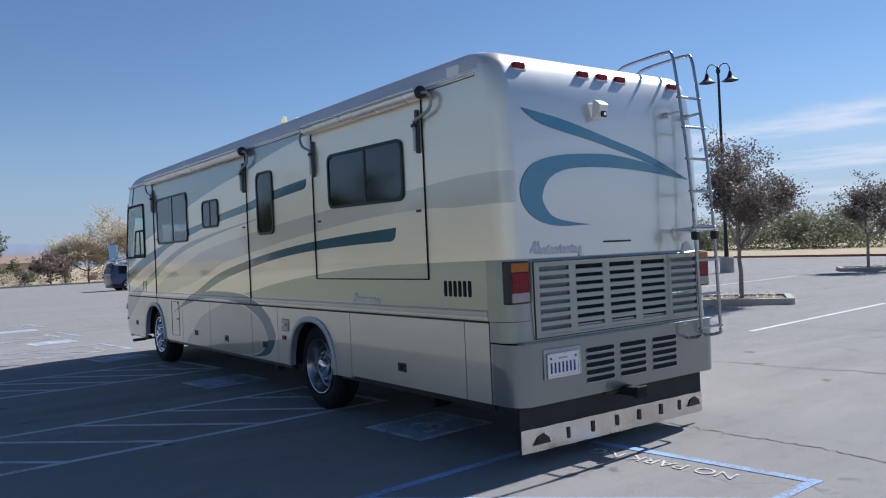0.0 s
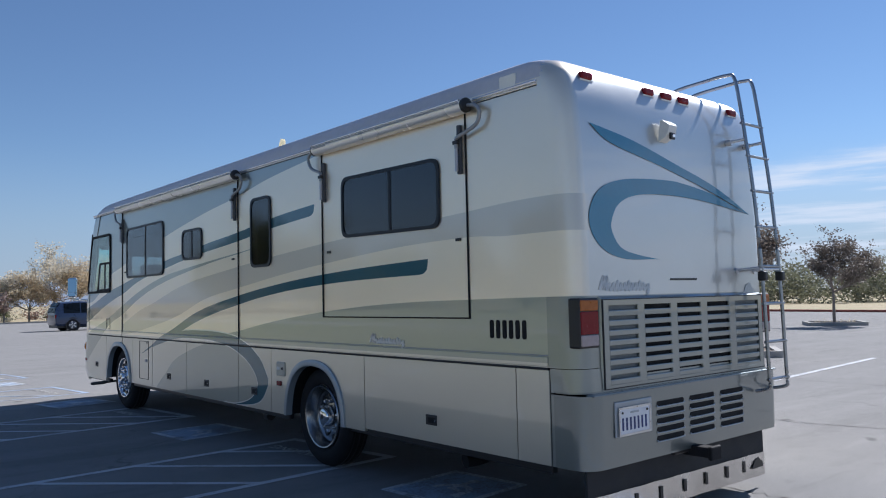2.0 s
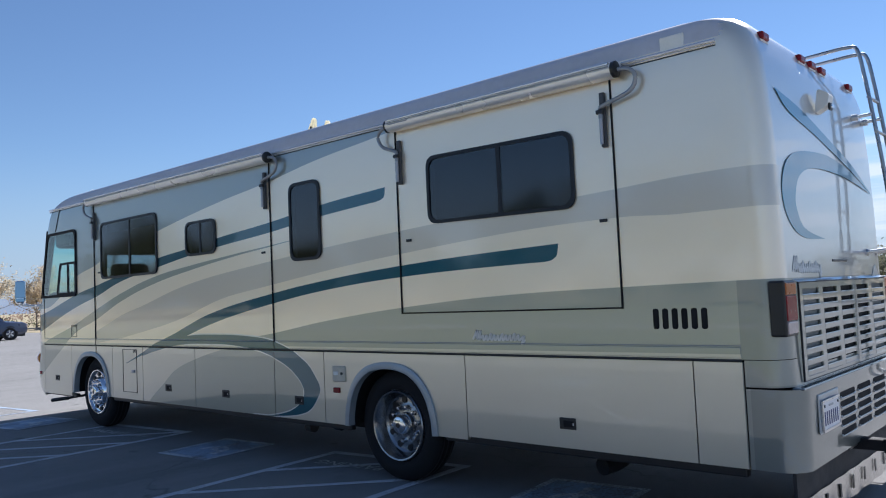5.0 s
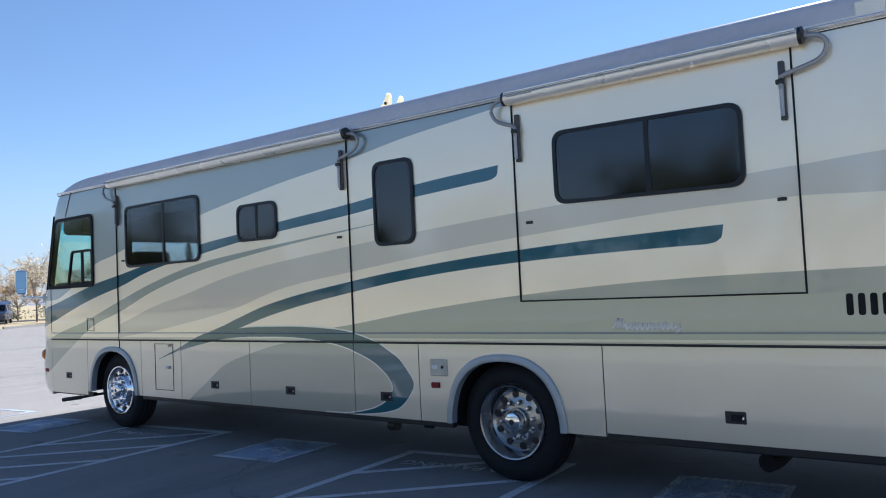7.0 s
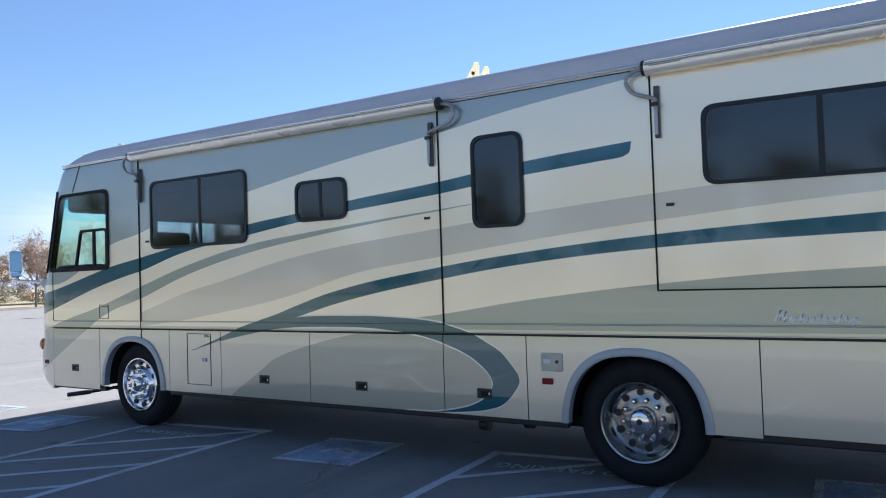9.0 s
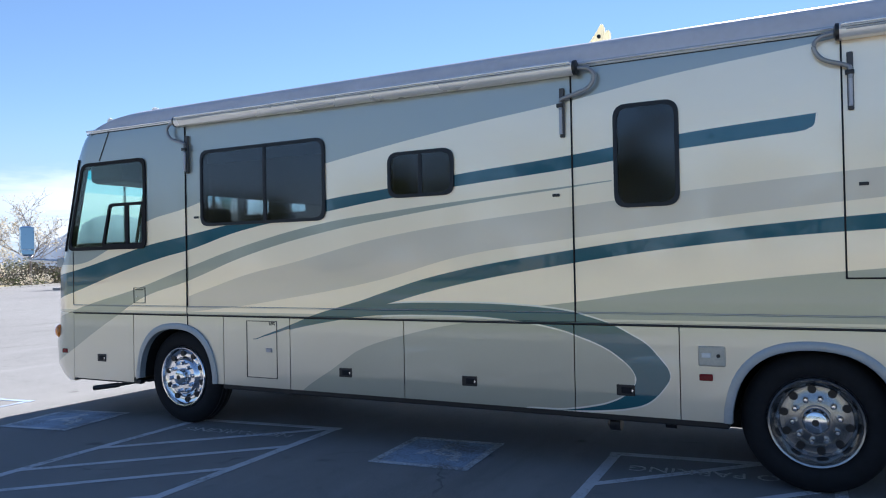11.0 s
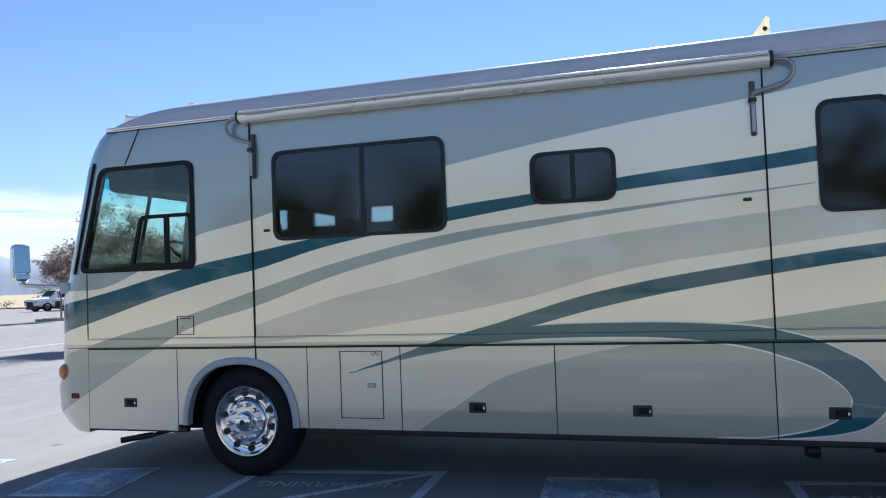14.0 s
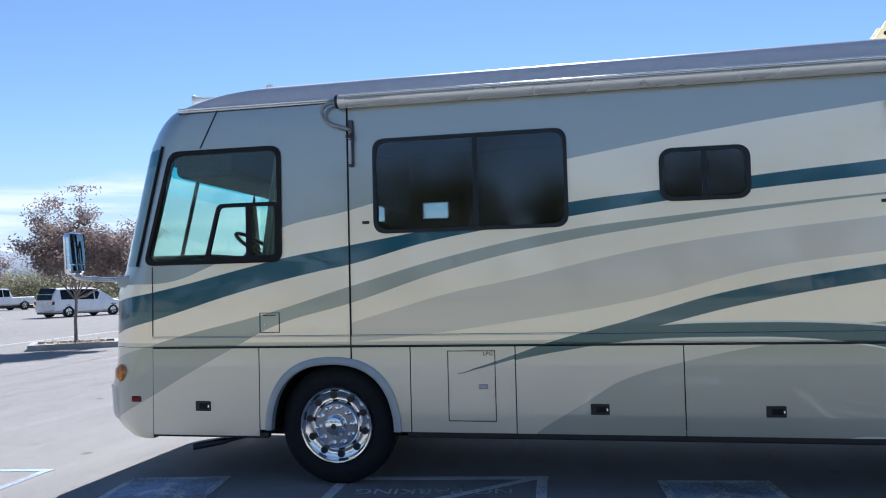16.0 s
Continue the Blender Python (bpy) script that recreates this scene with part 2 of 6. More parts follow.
    s6 = curve([(4.7, 1.2), (5.65, 1.12), (5.97, 1.105), (6.13, 1.085), (6.68, 0.972), (7.13, 0.835), (7.3, 0.735), (7.43, 0.65), (7.6, 0.55), (7.75, 0.45), (8.0, 0.2)])
    col = m.mix(both(thin, below(s6), y_less(7.9), near), col, sage)
    teal_mask = m.math("MAXIMUM", teal_mask, both(outside, no(inside), near))
    col = m.mix(teal_mask, col, teal)
    # road film and faint waviness of the panels
    dirt = m.noise(1.3, 6.0, 0.62, vec=m.pos, stretch=(1.0, 0.5, 1.4))
    col = m.mix(m.ramp(dirt, 0.35, 0.7, 0.0, 0.07), col, (0.42, 0.38, 0.31))
    wave = m.noise(1.7, 2.0, 0.4, vec=m.pos, stretch=(1, 0.6, 1.0))
    m.bump(wave, 0.15, 0.06)
    fine = m.noise(60.0, 2.0, vec=m.pos)
    return m.done(col, m.ramp(fine, 0.3, 0.7, 0.37, 0.41), 0.82, Coat_Weight=1.0, Coat_Roughness=0.03, Coat_IOR=1.66, Specular_IOR_Level=0.2)


def asphalt_material():
    m = Nodes("asphalt")
    big = m.noise(0.12, 6.0, 0.6, vec=m.pos)
    mid = m.noise(1.1, 6.0, 0.6, vec=m.pos)
    grit = m.noise(70.0, 3.0, 0.7, vec=m.pos)
    v = m.n.new("ShaderNodeTexVoronoi")
    v.feature = "DISTANCE_TO_EDGE"
    v.inputs["Scale"].default_value = 0.10
    mp = m.n.new("ShaderNodeMapping")
    m.l.new(m.pos, mp.inputs[0])
    warp = m.n.new("ShaderNodeTexNoise")
    warp.inputs["Scale"].default_value, warp.inputs["Detail"].default_value = 0.7, 6.0
    m.l.new(m.pos, warp.inputs["Vector"])
    add = m.n.new("ShaderNodeVectorMath")
    add.operation = "MULTIPLY_ADD"
    m.l.new(warp.outputs["Color"], add.inputs[0])
    add.inputs[1].default_value = (2.2, 2.2, 0)
    m.l.new(mp.outputs[0], add.inputs[2])
    m.l.new(add.outputs[0], v.inputs["Vector"])
    crack = m.math("MULTIPLY", m.ramp(v.outputs["Distance"], 0.0, 0.0016, 1.0, 0.0), m.ramp(mid, 0.40, 0.55))
    col = m.mix(m.ramp(m.math("ADD", m.math("MULTIPLY", big, 0.6), m.math("MULTIPLY", mid, 0.4)), 0.35, 0.65), (0.184, 0.180, 0.176), (0.245, 0.239, 0.233))
    col = m.mix(m.ramp(grit, 0.35, 0.7), col, (0.273, 0.265, 0.257))
    speck = m.noise(150.0, 2.0, 0.6, vec=m.pos)
    col = m.mix(m.ramp(speck, 0.56, 0.68, 0.0, 0.6), col, (0.453, 0.436, 0.419))
    col = m.mix(m.ramp(speck, 0.43, 0.30, 0.0, 0.7), col, (0.073, 0.070, 0.067))
    wear = m.noise(0.9, 5.0, 0.65, vec=m.pos, stretch=(0.22, 1.6, 1.0))
    col = m.mix(m.ramp(wear, 0.52, 0.68, 0.0, 0.35), col, (0.333, 0.321, 0.308))
    col = m.mix(m.ramp(wear, 0.44, 0.33, 0.0, 0.30), col, (0.133, 0.128, 0.122))
    blot = m.noise(5.0, 5.0, 0.7, vec=m.pos)
    col = m.mix(m.ramp(blot, 0.57, 0.72, 0.0, 0.35), col, (0.115, 0.111, 0.105))
    drip = m.noise(2.6, 2.0, 0.4, vec=m.pos)
    col = m.mix(m.ramp(drip, 0.70, 0.76, 0.0, 0.55), col, (0.07, 0.067, 0.063))
    col = m.mix(m.math("MULTIPLY", crack, 0.45), col, (0.05, 0.048, 0.045))
    m.bump(m.math("ADD", grit, speck), 0.55, 0.005)
    return m.done(col, 0.92, Specular_IOR_Level=0.12)


def worn_paint(name, color, wear=0.52):
    m = Nodes(name)
    a = m.noise(2.2, 6.0, 0.65, vec=m.pos)
    b = m.noise(45.0, 4.0, 0.7, vec=m.pos)
    f = m.ramp(m.math("ADD", m.math("MULTIPLY", a, 0.5), m.math("MULTIPLY", b, 0.5)), wear - 0.05, wear + 0.09)
    col = m.mix(f, color, (0.214, 0.208, 0.202))
    return m.done(col, 0.85, Specular_IOR_Level=0.15)


def field_material():
    m = Nodes("dry_field")
    a, b, c = m.noise(0.035, 6.0, 0.6, vec=m.pos), m.noise(0.5, 6.0, 0.65, vec=m.pos), m.noise(14.0, 4.0, 0.7, vec=m.pos)
    col = m.mix(m.ramp(a, 0.38, 0.62), (0.42, 0.33, 0.205), (0.33, 0.30, 0.16))
    col = m.mix(m.ramp(b, 0.4, 0.65, 0.0, 0.6), col, (0.48, 0.39, 0.26))
    col = m.mix(m.ramp(c, 0.4, 0.7, 0.0, 0.5), col, (0.20, 0.16, 0.09))
    m.bump(c, 0.6, 0.05)
    return m.done(col, 0.95)


def lawn_material():
    m = Nodes("yellowing_grass")
    a, b, c = m.noise(0.06, 6.0, 0.6, vec=m.pos), m.noise(0.8, 6.0, 0.65, vec=m.pos), m.noise(22.0, 4.0, 0.7, vec=m.pos)
    col = m.mix(m.ramp(a, 0.38, 0.62), (0.46, 0.43, 0.25), (0.36, 0.38, 0.18))
    col = m.mix(m.ramp(b, 0.4, 0.65, 0.0, 0.6), col, (0.40, 0.36, 0.19))
    col = m.mix(m.ramp(c, 0.4, 0.7, 0.0, 0.5), col, (0.12, 0.14, 0.05))
    m.bump(c, 0.6, 0.04)
    return m.done(col, 0.95)


def leaf_material(name, a, b, c):
    m = Nodes(name)
    r = m.island()
    col = m.mix(r, a, b)
    col = m.mix(m.math("MULTIPLY", m.noise(0.6, 2.0, vec=m.pos), 0.7), col, c)
    m.done(col, 0.55)
    glow = m.n.new("ShaderNodeBsdfTranslucent")
    m.put(glow.inputs["Color"], col)
    both = m.n.new("ShaderNodeMixShader")
    both.inputs[0].default_value = 0.42
    m.l.new(m.bsdf.outputs[0], both.inputs[1])
    m.l.new(glow.outputs[0], both.inputs[2])
    m.l.new(both.outputs[0], m.n["Material Output"].inputs["Surface"])
    return m.mat


def glass_material(name, color, rough=0.02, ior=1.45):
    m = Nodes(name)
    return m.done(color, rough, 0.0, Transmission_Weight=1.0, IOR=ior)


PAINT = paint_material()
ASPHALT = asphalt_material()
FIELD = field_material()
LAWN = lawn_material()
LINE_WHITE = worn_paint("faded_white_line", (0.568, 0.576, 0.602), 0.555)
LINE_TEXT = worn_paint("worn_white_lettering", (0.619, 0.602, 0.568), 0.50)
LINE_FAINT = worn_paint("faint_blue_line", (0.361, 0.447, 0.585), 0.50)
LINE_BLUE = worn_paint("faded_blue_line", (0.275, 0.421, 0.671), 0.52)
BOX_BLUE = worn_paint("faded_blue_box", (0.36, 0.44, 0.56), 0.50)
BOX_WHITE = worn_paint("worn_white_sign", (0.62, 0.64, 0.66), 0.50)
TINT = glass_material("dark_tinted_glass", (0.34, 0.40, 0.48), 0.05, 1.54)
TINT_DARK = glass_material("very_dark_tinted_glass", (0.14, 0.17, 0.22), 0.05, 1.62)
CAB_GLASS = glass_material("clear_cab_glass", (0.72, 0.90, 0.83))
SHADE_PALE = glass_material("pale_teal_shade_glass", (0.50, 0.82, 0.83))
SHADE_GLASS = glass_material("teal_shade_band_glass", (0.10, 0.60, 0.68))
RUBBER = simple("black_rubber", (0.016, 0.016, 0.018), 0.7, 0, 0.3, 20, 0.2, Specular_IOR_Level=0.2)
FRAME = simple("dark_navy_window_frame", (0.016, 0.020, 0.028), 0.38, 0, 0.15, 12, Specular_IOR_Level=0.3)
BLACK = simple("black_plastic", (0.014, 0.014, 0.016), 0.38, 0, 0.2, 12)
SEAM = simple("dark_seam", (0.02, 0.022, 0.026), 0.6)
CHROME = simple("polished_aluminium", (0.86, 0.86, 0.87), 0.13, 1.0, 0.04, 9)
STEEL = simple("brushed_steel", (0.62, 0.62, 0.63), 0.30, 1.0, 0.08, 12)
ROOF = simple("pale_grey_roof", (0.50, 0.51, 0.58), 0.45, 0, 0.07, 1.5, Specular_IOR_Level=0.3)
WHITE = simple("white_plastic", (0.78, 0.77, 0.73), 0.4, 0, 0.06)
HORN = leaf_material("yellowed_plastic", (0.93, 0.88, 0.70), (0.94, 0.90, 0.76), (0.90, 0.83, 0.62))
HORN.node_tree.nodes["Mix Shader"].inputs[0].default_value = 0.6
AWNING = simple("silver_awning_case", (0.78, 0.77, 0.76), 0.28, 0.45, 0.05, 1.5)
RAIL = simple("bright_awning_rail", (0.86, 0.87, 0.90), 0.22, 0.6, 0.05, 2)
ARM = simple("grey_metal_arm", (0.30, 0.31, 0.33), 0.40, 0.4, 0.12)
BRACKET = simple("dark_grey_bracket", (0.07, 0.072, 0.08), 0.45, 0.3, 0.12)
SPRING = simple("dull_grey_tube", (0.42, 0.42, 0.46), 0.4, 0.5, 0.08)
RIM = simple("satin_aluminium", (0.36, 0.355, 0.35), 0.24, 1.0, 0.08, 9)
# near-black that paints the shade inside slots and behind slats
SLOT_SHADE = simple("slot_shade_black", (0.006, 0.006, 0.007), 0.9)
INLET = simple("champagne_plastic", (0.56, 0.51, 0.41), 0.4)
LADDER = simple("weathered_steel_tube", (0.36, 0.365, 0.38), 0.3, 1.0, 0.15, 12)
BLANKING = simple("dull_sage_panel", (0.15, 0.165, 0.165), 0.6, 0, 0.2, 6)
BUMPER = simple("grey_bumper_paint", (0.33, 0.345, 0.36), 0.35, 0.2, 0.06, 3, Coat_Weight=0.6)
GREY_TRIM = simple("grey_arch_trim", (0.37, 0.40, 0.42), 0.35, 0.25, 0.08, 5, Coat_Weight=0.4)
INSIDE = simple("grey_brown_lining", (0.065, 0.056, 0.05), 0.85, 0, 0.2, 4)
BLIND = simple("charcoal_blind", (0.07, 0.08, 0.11), 0.8, 0, 0.06, 1.5)
DARK_INSIDE = simple("charcoal_dashboard", (0.035, 0.035, 0.042), 0.7, 0, 0.2, 8)
FABRIC = simple("grey_curtain_cloth", (0.30, 0.29, 0.29), 0.9, 0, 0.15, 8, 0.3)
RED = simple("red_lens", (0.20, 0.006, 0.011), 0.25, 0, 0.12, 30, Specular_IOR_Level=0.25)
AMBER_DULL = simple("dull_amber_lens", (0.40, 0.12, 0.02), 0.3, 0, 0.12, 30, Specular_IOR_Level=0.3)
AMBER = simple("amber_lens", (0.62, 0.20, 0.02), 0.18, 0, 0.12, 30, Coat_Weight=0.6)
CLEAR = simple("pale_lens", (0.34, 0.28, 0.285), 0.2, 0, 0.1, 30, Coat_Weight=0.6)
PLATE = simple("white_plate", (0.76, 0.76, 0.78), 0.35, 0, 0.05, 20)
PLATE_INK = simple("dark_blue_ink", (0.03, 0.045, 0.16), 0.5)
MIRROR = simple("blue_tinted_mirror_face", (0.46, 0.53, 0.54), 0.02, 1.0, 0.01)
TEAL = simple("teal_vinyl", (0.028, 0.19, 0.31), 0.32, 0.1, 0.06, 2, Coat_Weight=0.75, Coat_Roughness=0.05)
SCRIPT = simple("silver_script", (0.74, 0.73, 0.70), 0.35, 0.2, 0.05)
FLAP = simple("black_flap", (0.022, 0.023, 0.026), 0.75, 0, 0.3, 10, 0.3)
FLAP_STEEL = simple("polished_flap_band", (0.66, 0.64, 0.62), 0.26, 1.0, 0.15, 3)
TAR = simple("dark_crack_fill", (0.06, 0.057, 0.053), 0.9, 0, 0.4, 9)
CONCRETE = simple("kerb_concrete", (0.36, 0.345, 0.32), 0.9, 0, 0.18, 3, 0.4)
RED_KERB = simple("red_kerb_paint", (0.36, 0.10, 0.07), 0.8, 0, 0.25, 1.5)
BARK = simple("grey_brown_bark", (0.24, 0.205, 0.175), 0.9, 0, 0.3, 9, 0.6)
MULCH = simple("bark_mulch", (0.17, 0.12, 0.08), 0.95, 0, 0.35, 10, 0.8)
LEAF_PLUM = leaf_material("plum_leaves", (0.10, 0.082, 0.075), (0.23, 0.185, 0.16), (0.16, 0.14, 0.11))
LEAF_RED = leaf_material("russet_leaves", (0.26, 0.16, 0.13), (0.44, 0.30, 0.23), (0.26, 0.21, 0.16))
LEAF_DUSK = leaf_material("dull_plum_leaves", (0.15, 0.105, 0.10), (0.42, 0.32, 0.29), (0.22, 0.175, 0.155))
LEAF_GREEN = leaf_material("olive_leaves", (0.05, 0.07, 0.025), (0.12, 0.13, 0.05), (0.075, 0.085, 0.04))
# paler olive: the haze of distance is mixed into these leaf colours
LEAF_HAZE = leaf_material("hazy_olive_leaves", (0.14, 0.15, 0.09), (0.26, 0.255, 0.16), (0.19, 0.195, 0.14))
LEAF_AMBER = leaf_material("autumn_leaves", (0.56, 0.43, 0.27), (0.70, 0.58, 0.41), (0.52, 0.44, 0.30))
LEAF_PALE = leaf_material("pale_blossom_leaves", (0.56, 0.49, 0.36), (0.74, 0.67, 0.55), (0.56, 0.51, 0.40))
LEAF_DARK = leaf_material("dark_hedge_leaves", (0.05, 0.05, 0.04), (0.14, 0.11, 0.09), (0.08, 0.085, 0.06))
LAMP_BLACK = simple("black_lamp_metal", (0.02, 0.022, 0.025), 0.45, 0.4)
CAR_WHITE = simple("white_car_paint", (0.78, 0.78, 0.78), 0.28, 0, 0.03, 2, Coat_Weight=0.8)
CAR_NAVY = simple("navy_car_paint", (0.035, 0.05, 0.10), 0.3, 0.2, 0.1, 2, Coat_Weight=0.8)
ALLOY = simple("dark_alloy", (0.10, 0.10, 0.105), 0.4, 0.6, 0.1, 9)
CAR_GLASS = simple("dark_car_glass", (0.012, 0.015, 0.018), 0.06, 0, 0.1, 2)
STUCCO = simple("tan_stucco", (0.50, 0.40, 0.30), 0.9, 0, 0.08, 1.0)
TILE_ROOF = simple("brown_roof_tiles", (0.27, 0.20, 0.155), 0.85, 0, 0.2, 2.0)
# blue-grey base colour carries the hills' distance haze
HILL = simple("hazy_hillside", (0.185, 0.225, 0.285), 1.0, 0, 0.10, 0.004)


# ---- mesh helpers ----
def part(name, bm, material, parent=None, label=""):
    """Link a bmesh as one mesh object under a thing or a part."""
    me = bpy.data.meshes.new(name)
    bm.to_mesh(me)
    bm.free()
    for mt in material if isinstance(material, (list, tuple)) else [material]:
        me.materials.append(mt)
    ob = new(name, me)
    ob.parent = parent
    if label:
        tagged(ob, label)
    return ob


def thing(name, label, category, at=(0, 0, 0), turn=0.0, group="", kind=""):
    ob = new(name)
    ob.empty_display_size = 0.2
    ob.matrix_world = pose(*at, 0, 0, turn)
    return tagged(ob, label, category, group, kind)


def smooth(bm, angle=40.0):
    for f in bm.faces:
        f.smooth = True
    for e in bm.edges:
        if len(e.link_faces) == 2 and e.calc_face_angle(0) > radians(angle):
            e.smooth = False
    return bm


def box(x0, y0, z0, x1, y1, z1, bevel=0.0, bm=None, segments=2):
    bm = bm or bmesh.new()
    r = bmesh.ops.create_cube(bm, size=1.0)
    for v in r["verts"]:
        v.co = Vector((x0 if v.co.x < 0 else x1, y0 if v.co.y < 0 else y1, z0 if v.co.z < 0 else z1))
    if bevel:
        es = list({e for v in r["verts"] for e in v.link_edges})
        bmesh.ops.bevel(bm, geom=es, offset=bevel, segments=segments, affect="EDGES", profile=0.5)
    return bm


def tube(points, radius, sides=10, bm=None, closed=False):
    """A round tube along points; radius is a number or one for each point."""
    bm = bm or bmesh.new()
    pts = [Vector(p) for p in points]
    rad = radius if isinstance(radius, (list, tuple)) else [radius] * len(pts)
    rings, up = [], Vector((0, 0, 1))
    n = len(pts)
    for i, p in enumerate(pts):
        a, b = (pts[i - 1], pts[(i + 1) % n]) if closed else (pts[max(0, i - 1)], pts[min(n - 1, i + 1)])
        d = (b - a).normalized()
        side = d.cross(up)
        side = side.normalized() if side.length > 0.05 else d.cross(Vector((0, 1, 0.01))).normalized()
        top = side.cross(d)
        rings.append([bm.verts.new(p + rad[i] * (math.cos(k * math.tau / sides) * side + math.sin(k * math.tau / sides) * top)) for k in range(sides)])
    for i in range(n if closed else n - 1):
        a, b = rings[i], rings[(i + 1) % n]
        for k in range(sides):
            bm.faces.new((a[k], a[(k + 1) % sides], b[(k + 1) % sides], b[k]))
    if not closed:
        bm.faces.new(rings[0][::-1])
        bm.faces.new(rings[-1])
    bmesh.ops.recalc_face_normals(bm, faces=bm.faces)
    return smooth(bm, 50)


def bend(points, steps=6):
    """Round off a polyline into a smooth path (Catmull-Rom)."""
    p = [Vector(q) for q in points]
    p = [p[0] * 2 - p[1]] + p + [p[-1] * 2 - p[-2]]
    out = []
    for i in range(1, len(p) - 2):
        for k in range(steps):
            t = k / steps
            a, b, c, d = p[i - 1], p[i], p[i + 1], p[i + 2]
            out.append(0.5 * ((2 * b) + (c - a) * t + (2 * a - 5 * b + 4 * c - d) * t * t + (3 * b - a - 3 * c + d) * t ** 3))
    return out + [p[-2]]


def lathe(profile, axis="X", sides=40, at=(0, 0, 0), closed=True):
    """Turn a profile of (along, radius) about an axis."""
    bm = bmesh.new()
    rings = []
    for a, r in profile:
        ring = []
        for k in range(sides):
            c, s = r * math.cos(k * math.tau / sides), r * math.sin(k * math.tau / sides)
            co = (a, c, s) if axis == "X" else (c, s, a) if axis == "Z" else (c, a, s)
            ring.append(bm.verts.new(Vector(co) + Vector(at)))
        rings.append(ring)
    for a, b in zip(rings, rings[1:]):
        for k in range(sides):
            bm.faces.new((a[k], a[(k + 1) % sides], b[(k + 1) % sides], b[k]))
    if closed and profile[0][1] > 1e-4:
        bm.faces.new(rings[0])
    if closed and profile[-1][1] > 1e-4:
        bm.faces.new(rings[-1][::-1])
    bmesh.ops.remove_doubles(bm, verts=bm.verts, dist=1e-5)
    bmesh.ops.recalc_face_normals(bm, faces=bm.faces)
    return smooth(bm, 35)


def slab(outline, depth, to_3d):
    """A plate with the given 2D outline; to_3d(u, v, d) gives the place of a corner at depth d."""
    bm = bmesh.new()
    a = [bm.verts.new(to_3d(u, v, 0.0)) for u, v in outline]
    b = [bm.verts.new(to_3d(u, v, depth)) for u, v in outline]
    bm.faces.new(a)
    bm.faces.new(b[::-1])
    n = len(a)
    for i in range(n):
        bm.faces.new((a[i], b[i], b[(i + 1) % n], a[(i + 1) % n]))
    bmesh.ops.recalc_face_normals(bm, faces=bm.faces)
    return bm


def on_side(x):
    """Plates of the left side: u along y, v along z, depth towards the inside."""
    return lambda u, v, d: (x + d, u, v)


def on_back(y):
    return lambda u, v, d: (u, y + d, v)


def on_floor(z):
    return lambda u, v, d: (u, v, z - d)


def rounded(points, radius, steps=5):
    """A polygon with its corners rounded off."""
    out, n = [], len(points)
    for i in range(n):
        p, a, b = Vector(points[i]), Vector(points[i - 1]), Vector(points[(i + 1) % n])
        da, db = (a - p), (b - p)
        r = min(radius, da.length * 0.45, db.length * 0.45)
        q0, q1 = p + da.normalized() * r, p + db.normalized() * r
        for k in range(steps + 1):
            t = k / steps
            q = (1 - t) ** 2 * q0 + 2 * t * (1 - t) * p + t * t * q1
            out.append((q.x, q.y))
    return out


def ring_slab(outer, inner, depth, to_3d):
    """A frame between two outlines of the same number of corners."""
    bm = bmesh.new()
    rows = [[bm.verts.new(to_3d(u, v, d)) for u, v in o] for o, d in ((outer, 0.0), (inner, 0.0), (inner, depth), (outer, depth))]
    n = len(outer)
    for r in range(4):
        a, b = rows[r], rows[(r + 1) % 4]
        for i in range(n):
            bm.faces.new((a[i], a[(i + 1) % n], b[(i + 1) % n], b[i]))
    bmesh.ops.recalc_face_normals(bm, faces=bm.faces)
    return bm


def lettering(text, size, material, parent, m, name="lettering", label="", extrude=0.001):
    """Flat letters in the built-in font, as a mesh."""
    cu = bpy.data.curves.new(name, "FONT")
    cu.body, cu.size, cu.align_x, cu.align_y, cu.extrude = text, size, "CENTER", "CENTER", extrude
    tmp = new(name, cu)
    bpy.context.view_layer.update()
    me = bpy.data.meshes.new_from_object(tmp.evaluated_get(bpy.context.evaluated_depsgraph_get()))
    bpy.data.objects.remove(tmp)
    me.transform(m)
    me.materials.clear()
    me.materials.append(material)
    ob = new(name, me)
    ob.parent = parent
    return tagged(ob, label)


# ---- the motorhome ----
WIDE = 2.45
REAR_Y = [(0.40, 0.30), (0.48, 0.28), (0.938, 0.27), (0.9445, 0.338), (1.10, 0.345), (1.6, 0.355), (2.3, 0.365), (2.7, 0.385), (2.9, 0.405), (3.0, 0.43), (3.08, 0.46), (3.13, 0.495), (3.17, 0.55), (3.20, 0.64), (3.22, 0.85), (3.235, 1.4)]
FRONT_Y = [(0.35, 11.20), (0.42, 11.30), (0.52, 11.38), (0.77, 11.40), (0.97, 11.35), (1.55, 11.34), (1.76, 11.26), (2.78, 11.01), (2.95, 10.93), (3.05, 10.83), (3.12, 10.68), (3.17, 10.50), (3.21, 10.2), (3.235, 9.6)]
INSET = [(0.3, 0.0), (2.98, 0.0), (3.05, 0.003), (3.10, 0.012), (3.15, 0.028), (3.18, 0.044), (3.20, 0.062), (3.21, 0.085), (3.22, 0.17), (3.235, 0.6)]


SIDE_STATIONS = (2.0, 3.4, 4.8, 6.2, 7.6, 8.8)


def along(table, v):
    return float(np.interp(v, [a for a, _ in table], [b for _, b in table]))


